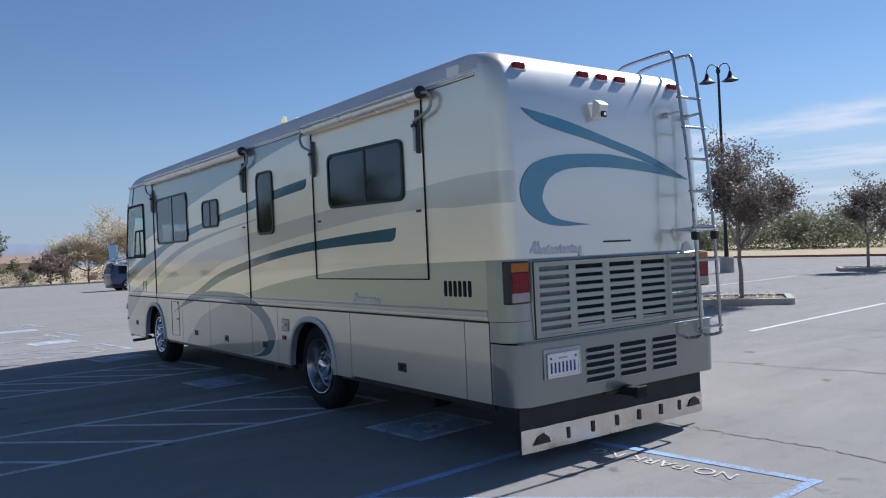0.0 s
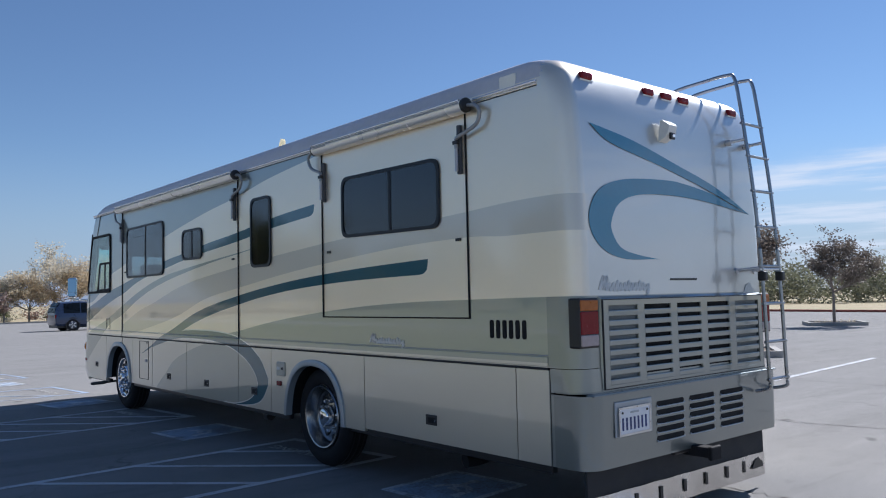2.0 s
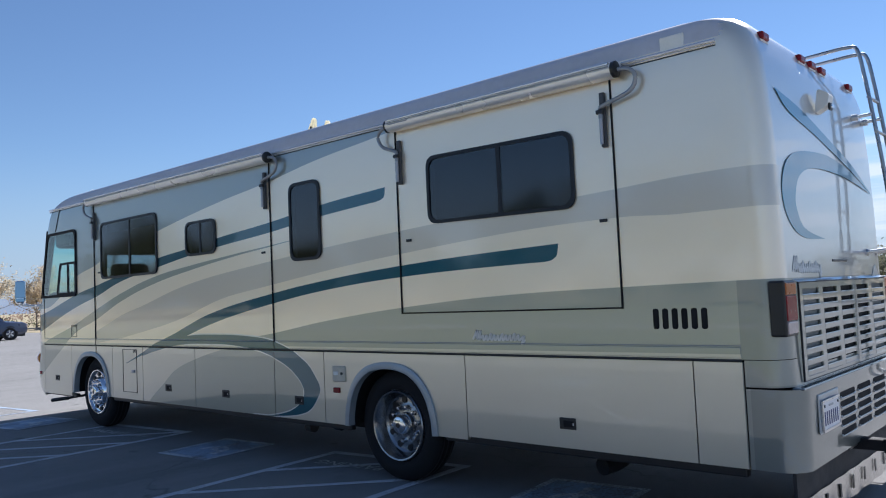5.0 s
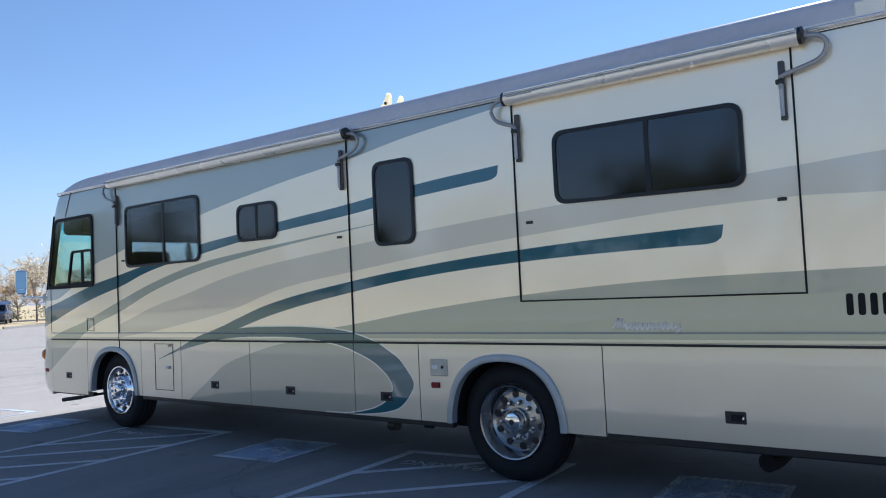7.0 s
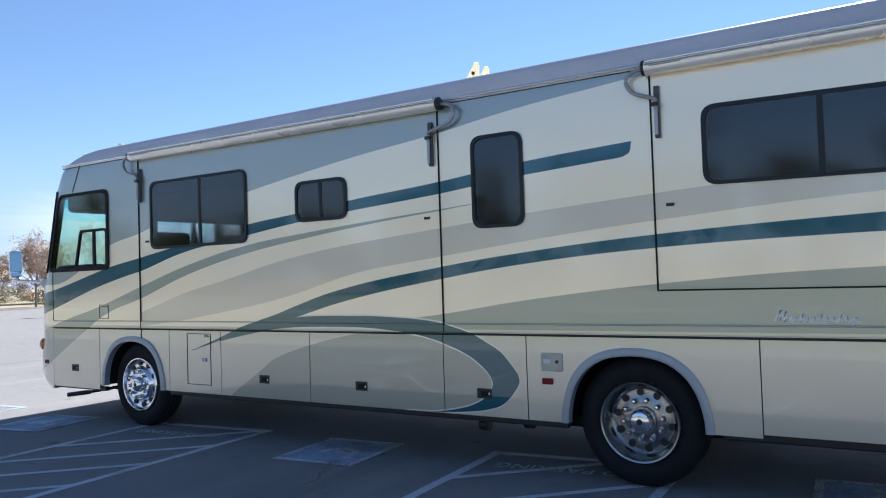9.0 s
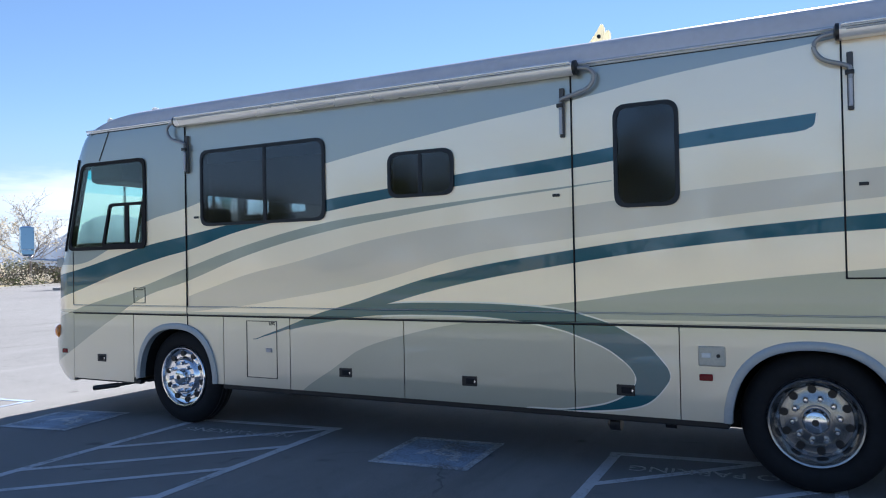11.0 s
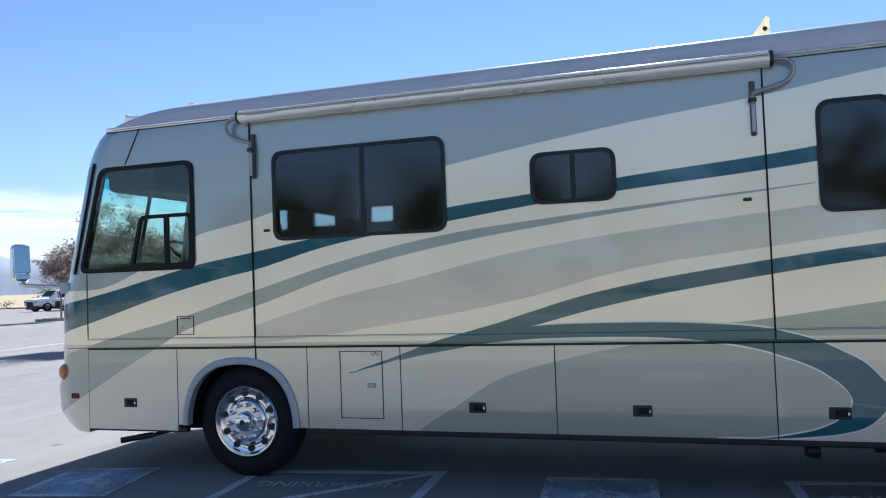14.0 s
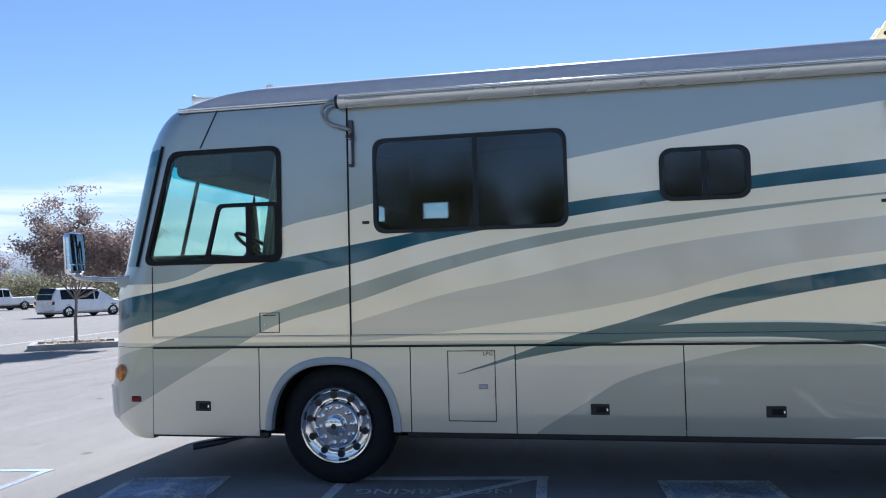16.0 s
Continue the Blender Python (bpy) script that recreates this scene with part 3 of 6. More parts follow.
def outline_at(z, grow=0.0):
    """The body's outline in plan at the height z."""
    x0, x1 = along(INSET, z) - grow, WIDE - along(INSET, z) + grow
    y0, y1 = along(REAR_Y, z) - grow, along(FRONT_Y, z) + grow
    out = []
    rr, rf = min(0.15 + grow, (x1 - x0) / 2.2), min(0.38 + grow, (x1 - x0) / 2.2)
    for cx, cy, r, a0 in ((x0 + rr, y0 + rr, rr, 180), (x1 - rr, y0 + rr, rr, 270), (x1 - rf, y1 - rf, rf, 0), (x0 + rf, y1 - rf, rf, 90)):
        n = 8
        for k in range(n + 1):
            a = radians(a0 + 90 * k / n)
            x, y = cx + r * math.cos(a), cy + r * math.sin(a)
            if y > y1 - rf:
                y += 0.10 * max(0.0, 1 - ((x - 1.225) / 1.225) ** 2) * min(1.0, (y - y1 + rf) / rf)
            out.append((x, y))
        # stations along the two long sides
        if a0 == 270:
            out += [(x1, y) for y in SIDE_STATIONS]
        if a0 == 90:
            out += [(x0, y) for y in SIDE_STATIONS[::-1]]
    return out


def roof_lift(y, z):
    """The roof sinks a little towards the cab."""
    return -0.007 * min(1.0, max(0.0, (y - 0.5) / 9.0)) * min(1.0, max(0.0, (z - 3.02) / 0.1))


def loft(levels, grow=0.0, lift=0.0):
    bm = bmesh.new()
    rings = []
    for z in levels:
        ring = []
        for x, y in outline_at(z, grow):
            ring.append(bm.verts.new((x, y, z + roof_lift(y, z) + lift)))
        rings.append(ring)
    n = len(rings[0])
    for a, b in zip(rings, rings[1:]):
        for k in range(n):
            bm.faces.new((a[k], a[(k + 1) % n], b[(k + 1) % n], b[k]))
    bm.faces.new(rings[0][::-1])
    bm.faces.new(rings[-1])
    bmesh.ops.recalc_face_normals(bm, faces=bm.faces)
    return bm


def cap(levels, y_from, y_to):
    """The part of the body's outline between two stations, closed, for the two ends."""
    bm = loft(levels)
    for y, keep_high in ((y_from, True), (y_to, False)):
        g = list(bm.verts) + list(bm.edges) + list(bm.faces)
        r = bmesh.ops.bisect_plane(bm, geom=g, plane_co=(0, y, 0), plane_no=(0, 1, 0), clear_inner=keep_high, clear_outer=not keep_high)
        edges = [e for e in r["geom_cut"] if isinstance(e, bmesh.types.BMEdge)]
        if edges:
            bmesh.ops.contextual_create(bm, geom=edges)
    bmesh.ops.recalc_face_normals(bm, faces=bm.faces)
    return smooth(bm, 30)


motorhome = thing("motorhome", "long cream motorhome with teal and sage sweeps, parked on asphalt", "motorhome")

# gaps below the blinds of the far wall (y0, y1, z0, z1)
FAR_WINDOWS = ((10.70, 11.02, 1.84, 2.60), (10.16, 10.58, 2.25, 2.47), (9.55, 9.83, 2.26, 2.46), (8.84, 9.12, 2.27, 2.44))
# windows: name -> outline on the side (y, z)
WINDOWS = {
    "cab": [(9.73, 1.77), (10.945, 1.77), (10.70, 2.705), (9.73, 2.705)],
    "salon": [(7.47, 1.965), (8.965, 1.965), (8.965, 2.705), (7.47, 2.705)],
    "galley": [(6.19, 2.12), (6.815, 2.12), (6.815, 2.505), (6.19, 2.505)],
    "bath": [(4.415, 1.945), (4.88, 1.945), (4.88, 2.695), (4.415, 2.695)],
    "bedroom": [(1.665, 2.115), (3.05, 2.135), (3.05, 2.685), (1.665, 2.665)],
}


def as_object(name, bm, material):
    me = bpy.data.meshes.new(name)
    bm.to_mesh(me)
    bm.free()
    me.materials.append(material)
    return new(name, me)


def build_shell():
    outer = as_object("shell", loft([1.105, 1.3, 1.55, 1.65, 1.76, 2.1, 2.5, 2.78, 2.9, 2.98, 3.03, 3.05, 3.08, 3.10, 3.13, 3.15, 3.17, 3.19, 3.21, 3.22, 3.235]), PAINT)
    inner = as_object("hollow", loft([1.15, 1.76, 2.78, 2.95, 3.05, 3.08], -0.07), INSIDE)
    cutters = [inner]
    for key, pts in WINDOWS.items():
        c = rounded(pts, 0.07 if key != "cab" else 0.04)
        mid = (sum(p[0] for p in c) / len(c), sum(p[1] for p in c) / len(c))
        c = [(mid[0] + (u - mid[0]) * 0.97, mid[1] + (v - mid[1]) * 0.96) for u, v in c]
        cutters.append(as_object("cut", slab(c, 0.5, on_side(-0.25)), RUBBER))
    for y0, y1, z0, z1 in FAR_WINDOWS:
        cutters.append(as_object("cut", slab([(y0, z0), (y1, z0), (y1, z1), (y0, z1)], 0.5, on_side(WIDE - 0.25)), RUBBER))
    screen = slab(rounded([(0.14, 1.80), (WIDE - 0.14, 1.80), (WIDE - 0.2, 2.70), (0.2, 2.70)], 0.08), 0.95, lambda u, v, d: (u, 10.72 + d, v))
    cutters.append(as_object("cut", screen, RUBBER))
    for c in cutters:
        mod = outer.modifiers.new("cut", "BOOLEAN")
        mod.operation, mod.object, mod.solver, mod.material_mode = "DIFFERENCE", c, "EXACT", "TRANSFER"
    bpy.context.view_layer.update()
    me = bpy.data.meshes.new_from_object(outer.evaluated_get(bpy.context.evaluated_depsgraph_get()))
    for o in [outer] + cutters:
        bpy.data.objects.remove(o)
    bm = bmesh.new()
    bm.from_mesh(me)
    mats = list(me.materials)
    # the roof above the gutter is pale grey
    mats.append(ROOF)
    roof_slot = len(mats) - 1
    for f in bm.faces:
        c = f.calc_center_median()
        if c.z > 3.048 and f.normal.z > -0.3 and mats[f.material_index] == PAINT and c.y > 0.60:
            f.material_index = roof_slot
    smooth(bm, 24)
    return part("body_shell", bm, mats, motorhome)


build_shell()

# lower body: front cap, rear cap and rear bumper
part("front_cap", cap([0.36, 0.42, 0.52, 0.62, 0.77, 0.9, 0.97, 1.101], 10.875, 12.0), PAINT, motorhome, "painted front corner cap")
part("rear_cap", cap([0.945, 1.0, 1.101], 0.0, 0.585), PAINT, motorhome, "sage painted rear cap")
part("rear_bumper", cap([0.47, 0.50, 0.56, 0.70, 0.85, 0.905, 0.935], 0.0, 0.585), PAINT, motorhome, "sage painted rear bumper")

# compartment doors and arch panels along the skirt
SKIRT_TOP, SKIRT_LOW = 1.088, 0.445
ARCH = [(-0.54, 0.0), (-0.53, 0.12), (-0.48, 0.29), (-0.38, 0.43), (-0.22, 0.525), (0.0, 0.555), (0.22, 0.525), (0.38, 0.43), (0.48, 0.29), (0.53, 0.12), (0.54, 0.0)]


def arch_curve(yc, scale=1.0):
    pts = bend([(yc + u * scale, SKIRT_LOW + v * scale, 0) for u, v in ARCH], 3)
    return [(p.x, p.y) for p in pts]


def skirt_panel(y0, y1, arch_at=None, low=SKIRT_LOW):
    g = 0.004
    pts = [(y0 + g, low)]
    if arch_at is not None:
        pts += [(u, max(v, low)) for u, v in arch_curve(arch_at)]
    pts += [(y1 - g, low), (y1 - g, SKIRT_TOP), (y0 + g, SKIRT_TOP)]
    bm = slab(pts, 0.035, on_side(0.0))
    name = "arch_panel" if arch_at is not None else "compartment_door"
    return part(name, bm, PAINT, motorhome)


doors = {}
for y0, y1, arch in ((9.94, 10.875, None), (8.70, 9.94, 9.335), (7.895, 8.70, None), (6.69, 7.895, None), (5.21, 6.69, None), (4.445, 5.21, None), (2.74, 4.445, 3.605), (0.90, 2.74, None), (0.59, 0.90, None)):
    doors[y0] = skirt_panel(y0, y1, arch, 0.395 if y0 > 9.9 else SKIRT_LOW if y0 > 1 else 0.47)
for yc in (9.335, 3.605):
    a, b = arch_curve(yc, 1.03), arch_curve(yc, 0.925)
    bm = bmesh.new()
    rows = [[bm.verts.new((x, u, v)) for u, v in c] for c, x in ((a, 0.0), (a, -0.014), ([((p[0] + q[0]) / 2, (p[1] + q[1]) / 2) for p, q in zip(a, b)], -0.026), (b, -0.018), (b, 0.05))]
    for r, s in zip(rows, rows[1:]):
        for i in range(len(r) - 1):
            bm.faces.new((r[i], r[i + 1], s[i + 1], s[i]))
    bmesh.ops.recalc_face_normals(bm, faces=bm.faces)
    part("arch_trim", smooth(bm, 60), GREY_TRIM, motorhome, "grey flared wheel arch trim")
    # the dark well behind the wheel
    bm = bmesh.new()
    c = arch_curve(yc, 1.0)
    r0, r1 = [[bm.verts.new((x, u, v)) for u, v in c] for x in (0.034, 0.75)]
    for i in range(len(c) - 1):
        bm.faces.new((r0[i], r0[i + 1], r1[i + 1], r1[i]))
    bm.faces.new(r1)
    part("wheel_well", bm, RUBBER, motorhome, "black wheel well")
    # added black board, blocks the sunlit ground beyond the gap by the tyre
    part("well_liner", box(0.62, yc - 0.80, 0.29, 0.64, yc + 1.15, 0.56), RUBBER, motorhome)

# sill below the skirt, floor pan, right side
part("sill", box(0.03, 0.62, 0.41, 0.09, 3.0, 0.47, 0.01), BLACK, motorhome)
part("sill", box(0.03, 4.13, 0.395, 0.09, 8.74, 0.46, 0.01), BLACK, motorhome)
part("sill", box(0.03, 9.88, 0.372, 0.09, 10.95, 0.42, 0.01), BLACK, motorhome)
part("chassis", box(0.75, 0.5, 0.45, WIDE - 0.75, 10.9, 1.10), RUBBER, motorhome, "black underbody frame")
for y0, y1 in ((0.62, 3.0), (4.13, 8.74), (9.88, 10.9)):
    part("cargo_bay", box(0.045, y0, 0.47, 0.8, y1, 1.06), RUBBER, motorhome, "black cargo bay")
part("right_skirt", box(WIDE - 0.04, 0.59, 0.45, WIDE, 10.87, 1.10), PAINT, motorhome)

# belt moulding with its dark lines
part("belt_moulding", box(-0.008, 0.60, 1.112, 0.01, 10.872, 1.178, 0.004), PAINT, motorhome)
part("belt_line", box(-0.006, 0.60, 1.094, 0.02, 10.872, 1.106), SEAM, motorhome, "thin dark belt line")
part("belt_line", box(-0.005, 0.60, 1.183, 0.01, 10.872, 1.188), simple("soft_grey_line", (0.24, 0.26, 0.30), 0.5), motorhome)
# gutter rail under the roof
for y0, y1 in ((0.63, 1.26), (3.42, 5.13), (9.22, 10.62)):
    bm = bmesh.new()
    for k in range(2):
        za, zb = 3.035 + 0.002 * (y0 - 5), 3.035 + 0.002 * (y1 - 5)
        tube([(-0.006 + 0.004 * k, y0, za - 0.018 * k), (-0.006 + 0.004 * k, y1, zb - 0.018 * k)], 0.010 if k == 0 else 0.006, 6, bm)
    part("gutter_rail", bm, [RAIL], motorhome, "bright aluminium gutter rail")
    # dark strip that paints the shade below the rail
    part("gutter_shadow_gap", box(-0.002, y0, 3.0 + 0.002 * ((y0 + y1) / 2 - 5), 0.006, y1, 3.008 + 0.002 * ((y0 + y1) / 2 - 5)), SEAM, motorhome)
# upper vertical seams of the front cap
part("cap_seam", box(-0.003, 10.868, 1.19, 0.01, 10.876, 1.76), SEAM, motorhome)
part("cap_seam", tube([(-0.001, 10.27, 3.03), (-0.001, 10.43, 2.72)], 0.006, 6), SEAM, motorhome)

# slide-out rooms: black gaskets round a flush wall
for y0, y1, z0, z1 in ((5.195, 9.17, 1.11, 3.0), (1.355, 3.395, 1.425, 2.955)):
    g = 0.0055
    for pts in ((y0 - g, z0, y0 + g, z1), (y1 - g, z0, y1 + g, z1), (y0 - g, z0 - g, y1 + g, z0 + g)):
        if z0 < 1.2 and pts[3] - pts[1] < 0.1:
            continue
        part("slide_gasket", box(-0.011, pts[0], pts[1], 0.004, pts[2], pts[3], 0.003), RUBBER, motorhome, "black rubber slide-out gasket")
part("slide_gasket", box(-0.004, 9.164, 0.985, 0.004, 9.176, 1.108), RUBBER, motorhome)
for y, z in ((1.46, 2.01), (3.284, 2.023), (5.326, 2.065), (9.03, 2.057)):
    part("slide_lock", box(-0.012, y - 0.028, z - 0.011, 0.004, y + 0.028, z + 0.011, 0.004), BLACK, motorhome)


def side_window(key, divider=None):
    pts = WINDOWS[key]
    r = 0.10 if key != "cab" else 0.09
    outer = rounded(pts, r, 6)
    mid = (sum(p[0] for p in outer) / len(outer), sum(p[1] for p in outer) / len(outer))
    w = max(p[0] for p in pts) - min(p[0] for p in pts)
    h = max(p[1] for p in pts) - min(p[1] for p in pts)
    k = 0.028 if key != "cab" else 0.036
    inner = [(mid[0] + (u - mid[0]) * (1 - 2 * k / w), mid[1] + (v - mid[1]) * (1 - 2 * k / h)) for u, v in outer]
    frame_ob = part("window", ring_slab(outer, inner, 0.05, on_side(-0.016)), FRAME if key != "cab" else RUBBER, motorhome, "black framed tinted side window" if key != "cab" else "black framed clear cab window")
    glass = {"cab": CAB_GLASS, "salon": TINT}.get(key, TINT_DARK)
    pane = part("pane", slab(inner, 0.006, on_side(-0.008)), glass, frame_ob)
    pane.visible_shadow = False
    if divider:
        part("divider", box(-0.014, divider - 0.018, mid[1] - h / 2 + k, 0.012, divider + 0.018, mid[1] + h / 2 - k, 0.004), FRAME, frame_ob)
    return frame_ob


side_window("salon", 8.16)
side_window("galley", 6.5)
side_window("bath")
part("bath_blind", box(0.10, 4.3, 1.8, 0.115, 5.0, 2.95), BLIND, motorhome)
side_window("bedroom", 2.315)
cabw = side_window("cab")
# the small sliding pane low in the cab window
outer = rounded([(9.755, 1.80), (10.40, 1.80), (10.28, 2.255), (9.755, 2.255)], 0.05, 5)
inner = rounded([(9.783, 1.828), (10.358, 1.828), (10.258, 2.224), (9.783, 2.224)], 0.035, 5)
part("slider_frame", ring_slab(outer, inner, 0.03, on_side(-0.014)), RUBBER, cabw)
part("slider_post", box(-0.012, 9.985, 1.81, 0.012, 10.035, 2.23, 0.004), RUBBER, cabw)
# windscreen follows the nose
bm = bmesh.new()
rows = []
for z in (1.77, 1.95, 2.2, 2.45, 2.6, 2.74):
    o = [p for p in outline_at(z, 0.004) if p[1] > along(FRONT_Y, z) - 0.27]
    rows.append([bm.verts.new((x, y, z)) for x, y in sorted(o)])
for r, s in zip(rows, rows[1:]):
    for i in range(len(r) - 1):
        bm.faces.new((r[i], r[i + 1], s[i + 1], s[i])).material_index = 1 if r is rows[-2] else 2 if r is rows[-3] else 0
bmesh.ops.recalc_face_normals(bm, faces=bm.faces)
bmesh.ops.solidify(bm, geom=list(bm.faces), thickness=0.008)
screen = part("windscreen", smooth(bm, 60), [CAB_GLASS, SHADE_GLASS, SHADE_PALE], motorhome, "large windscreen with a teal shade band")
screen.visible_shadow = False
bm = bmesh.new()
for z0, z1 in ((1.77, 2.76),):
    path = []
    for z in np.linspace(z0, z1, 8):
        o = [p for p in outline_at(float(z), 0.006) if p[1] > along(FRONT_Y, float(z)) - 0.27]
        path.append((*min(o), float(z)))
    tube(path, 0.012, 8, bm)
part("windscreen_gasket", bm, RUBBER, screen)
bm = bmesh.new()
tube([(1.225, along(FRONT_Y, z) + 0.09, z) for z in (1.78, 2.2, 2.73)], 0.02, 8, bm)
part("centre_post", bm, RUBBER, screen)

# cab inside
part("dashboard", box(0.12, 10.35, 1.16, WIDE - 0.12, 11.15, 1.86, 0.10, None, 4), DARK_INSIDE, motorhome, "charcoal dashboard")
part("overhead_cabinet", box(0.1, 10.2, 2.50, WIDE - 0.1, 10.72, 3.05, 0.05), INSIDE, motorhome, "brown overhead cabinet")
wheel_pts = [Matrix.Translation((0.62, 10.22, 1.93)) @ Matrix.Rotation(radians(35), 4, "X") @ Vector((0.22 * math.cos(a), 0.22 * math.sin(a), 0)) for a in np.linspace(0, math.tau, 28, endpoint=False)]
steer = part("steering_wheel", tube(wheel_pts, 0.017, 8, None, True), BLACK, motorhome)
part("steering_column", tube([(0.62, 10.22, 1.93), (0.62, 10.5, 1.7)], 0.035), BLACK, steer)
for x in (0.62, 1.75):
    seat = part("cab_seat", box(x - 0.28, 9.45, 1.25, x + 0.28, 10.0, 1.58, 0.06, None, 3), DARK_INSIDE, motorhome, "dark cab seat")
    part("backrest", box(x - 0.26, 9.36, 1.55, x + 0.26, 9.52, 2.2, 0.06, None, 3), DARK_INSIDE, seat)
bm = bmesh.new()
for k in range(9):
    tube([(0.10 + 0.015 * (k % 2), 9.76 + 0.022 * k, 1.80), (0.10 + 0.015 * (k % 2), 9.74 + 0.008 * k, 2.66)], 0.016, 6, bm)
part("curtain", bm, FABRIC, motorhome, "gathered grey cab curtain")
part("cab_valance", box(0.09, 9.25, 2.31, WIDE - 0.09, 9.29, 3.04), DARK_INSIDE, motorhome)
part("partition", box(0.08, 5.22, 1.16, WIDE - 0.08, 5.30, 3.0), INSIDE, motorhome)
for y0, y1, z0, z1 in FAR_WINDOWS:
    far = part("far_window", box(WIDE - 0.035, y0, z0, WIDE - 0.028, y1, z1), CAB_GLASS, motorhome)
    far.visible_shadow = False
part("blind", box(0.10, 7.45, 2.58, 0.14, 9.0, 2.72, 0.01), DARK_INSIDE, motorhome, "dark rolled window blind")
part("sofa", box(0.14, 7.3, 1.16, 0.85, 9.1, 1.98, 0.08, None, 3), DARK_INSIDE, motorhome, "dark sofa under the window")
part("galley_blind", box(0.10, 6.1, 2.0, 0.115, 6.9, 2.6), BLIND, motorhome)
part("bedroom_blind", box(0.10, 1.5, 2.0, 0.115, 3.2, 2.9), BLIND, motorhome)

# compartment hardware
for y, z in ((10.428, 0.627), (7.287, 0.628), (6.085, 0.622), (4.83, 0.626), (1.83, 0.638)):
    host = [d for k, d in sorted(doors.items()) if k <= y][-1]
    la = part("latch", box(-0.006, y - 0.067, z - 0.04, 0.02, y + 0.067, z + 0.04, 0.006), BLACK, host, "black paddle latch")
    part("latch_paddle", box(-0.012, y - 0.05, z - 0.022, -0.004, y + 0.03, z + 0.022, 0.004), RUBBER, la)
    part("lock_cylinder", lathe([(-0.012, 0.0), (-0.012, 0.010), (-0.004, 0.010)], "X", 12, (0, y - 0.047, z)), CHROME, la)


def door_outline(y0, z0, y1, z1, host, name="hatch", w=0.006):
    o = [(y0, z0), (y1, z0), (y1, z1), (y0, z1)]
    i = [(y0 + w, z0 + w), (y1 - w, z0 + w), (y1 - w, z1 - w), (y0 + w, z1 - w)]
    fr = part(name, ring_slab(o, i, 0.008, on_side(-0.004)), SEAM, host)
    return fr


lpg_host = doors[7.895]
hatch = door_outline(8.045, 0.53, 8.41, 1.06, lpg_host, "gas_hatch")
part("hatch_lock", box(-0.012, 8.105, 0.772, 0.004, 8.175, 0.808, 0.006), SPRING, hatch)
lettering("LPG", 0.042, BLACK, hatch, Matrix.Translation((-0.004, 8.10, 1.035)) @ Matrix(((0, 0, -1, 0), (-1, 0, 0, 0), (0, 1, 0, 0), (0, 0, 0, 1))))
fill = door_outline(9.76, 1.21, 9.93, 1.37, motorhome, "filler_hatch")
part("hatch_latch", box(-0.008, 9.79, 1.345, 0.004, 9.90, 1.353), BLACK, fill)
part("hatch_lock", box(-0.009, 9.875, 1.27, 0.004, 9.89, 1.285, 0.003), STEEL, fill)
host = doors[2.74]
elbox = part("power_inlet_box", box(-0.014, 4.14, 0.825, 0.01, 4.32, 0.965, 0.012, None, 3), INLET, host, "champagne power inlet box")
part("inlet_plate", box(-0.019, 4.235, 0.885, -0.012, 4.295, 0.918, 0.003), WHITE, elbox)
part("inlet_lock", lathe([(-0.020, 0.0), (-0.020, 0.013), (-0.012, 0.014)], "X", 14, (0, 4.185, 0.90)), BLACK, elbox)
part("side_reflector", box(-0.013, 4.225, 0.725, 0.006, 4.315, 0.772, 0.008, None, 3), RED, host, "red side reflector")
vents = [1.125 - 0.0635 * k for k in range(6)]
for y in vents:
    # no opening is cut: a flat dark plate paints each slot's shade
    part("vent_slot", slab(rounded([(y - 0.019, 1.285), (y + 0.019, 1.285), (y + 0.019, 1.415), (y - 0.019, 1.415)], 0.017), 0.012, on_side(-0.004)), SLOT_SHADE, motorhome)
# the model name's script: one plain flowing stroke with no letters in it
def script_mark(length, tall, to_3d, material, name="name_badge"):
    """A slanted, looping stroke of uneven width, as flat raised metal."""
    path = [(0.0, 0.10), (0.02, 0.5), (0.05, 1.0), (0.07, 0.1), (0.12, 1.0), (0.13, 0.05)]
    for k in range(10):
        u = 0.18 + 0.075 * k
        path += [(u, 0.52 + 0.16 * (k % 3 == 2)), (u + 0.03, 0.04), (u + 0.055, 0.12)]
    path += [(0.965, 0.45), (0.95, -0.32), (1.0, 0.10)]
    mid = bend([(u * length + v * tall * 0.28, v * tall, 0) for u, v in path], 4)
    bm = bmesh.new()
    rows = []
    for i, p in enumerate(mid):
        d = (mid[min(i + 1, len(mid) - 1)] - mid[max(i - 1, 0)]).normalized()
        half = tall * (0.035 + 0.075 * abs(d.y))
        n = Vector((-d.y, d.x, 0)) * half
        rows.append([bm.verts.new(to_3d((p + q).x, (p + q).y, h)) for q, h in ((n, 0.0), (-n, 0.0), (-n, 0.003), (n, 0.003))])
    for a, b in zip(rows, rows[1:]):
        for k in range(4):
            bm.faces.new((a[k], a[(k + 1) % 4], b[(k + 1) % 4], b[k]))
    bmesh.ops.recalc_face_normals(bm, faces=bm.faces)
    return part(name, bm, material, motorhome, "pale flowing script mark")


script_mark(0.49, 0.080, lambda u, v, d: (-0.0045 + d, 2.645 - u, 1.205 + v), SCRIPT)


# ---- wheels ----
WHEEL_X, WHEEL_Z = 0.06, 0.472


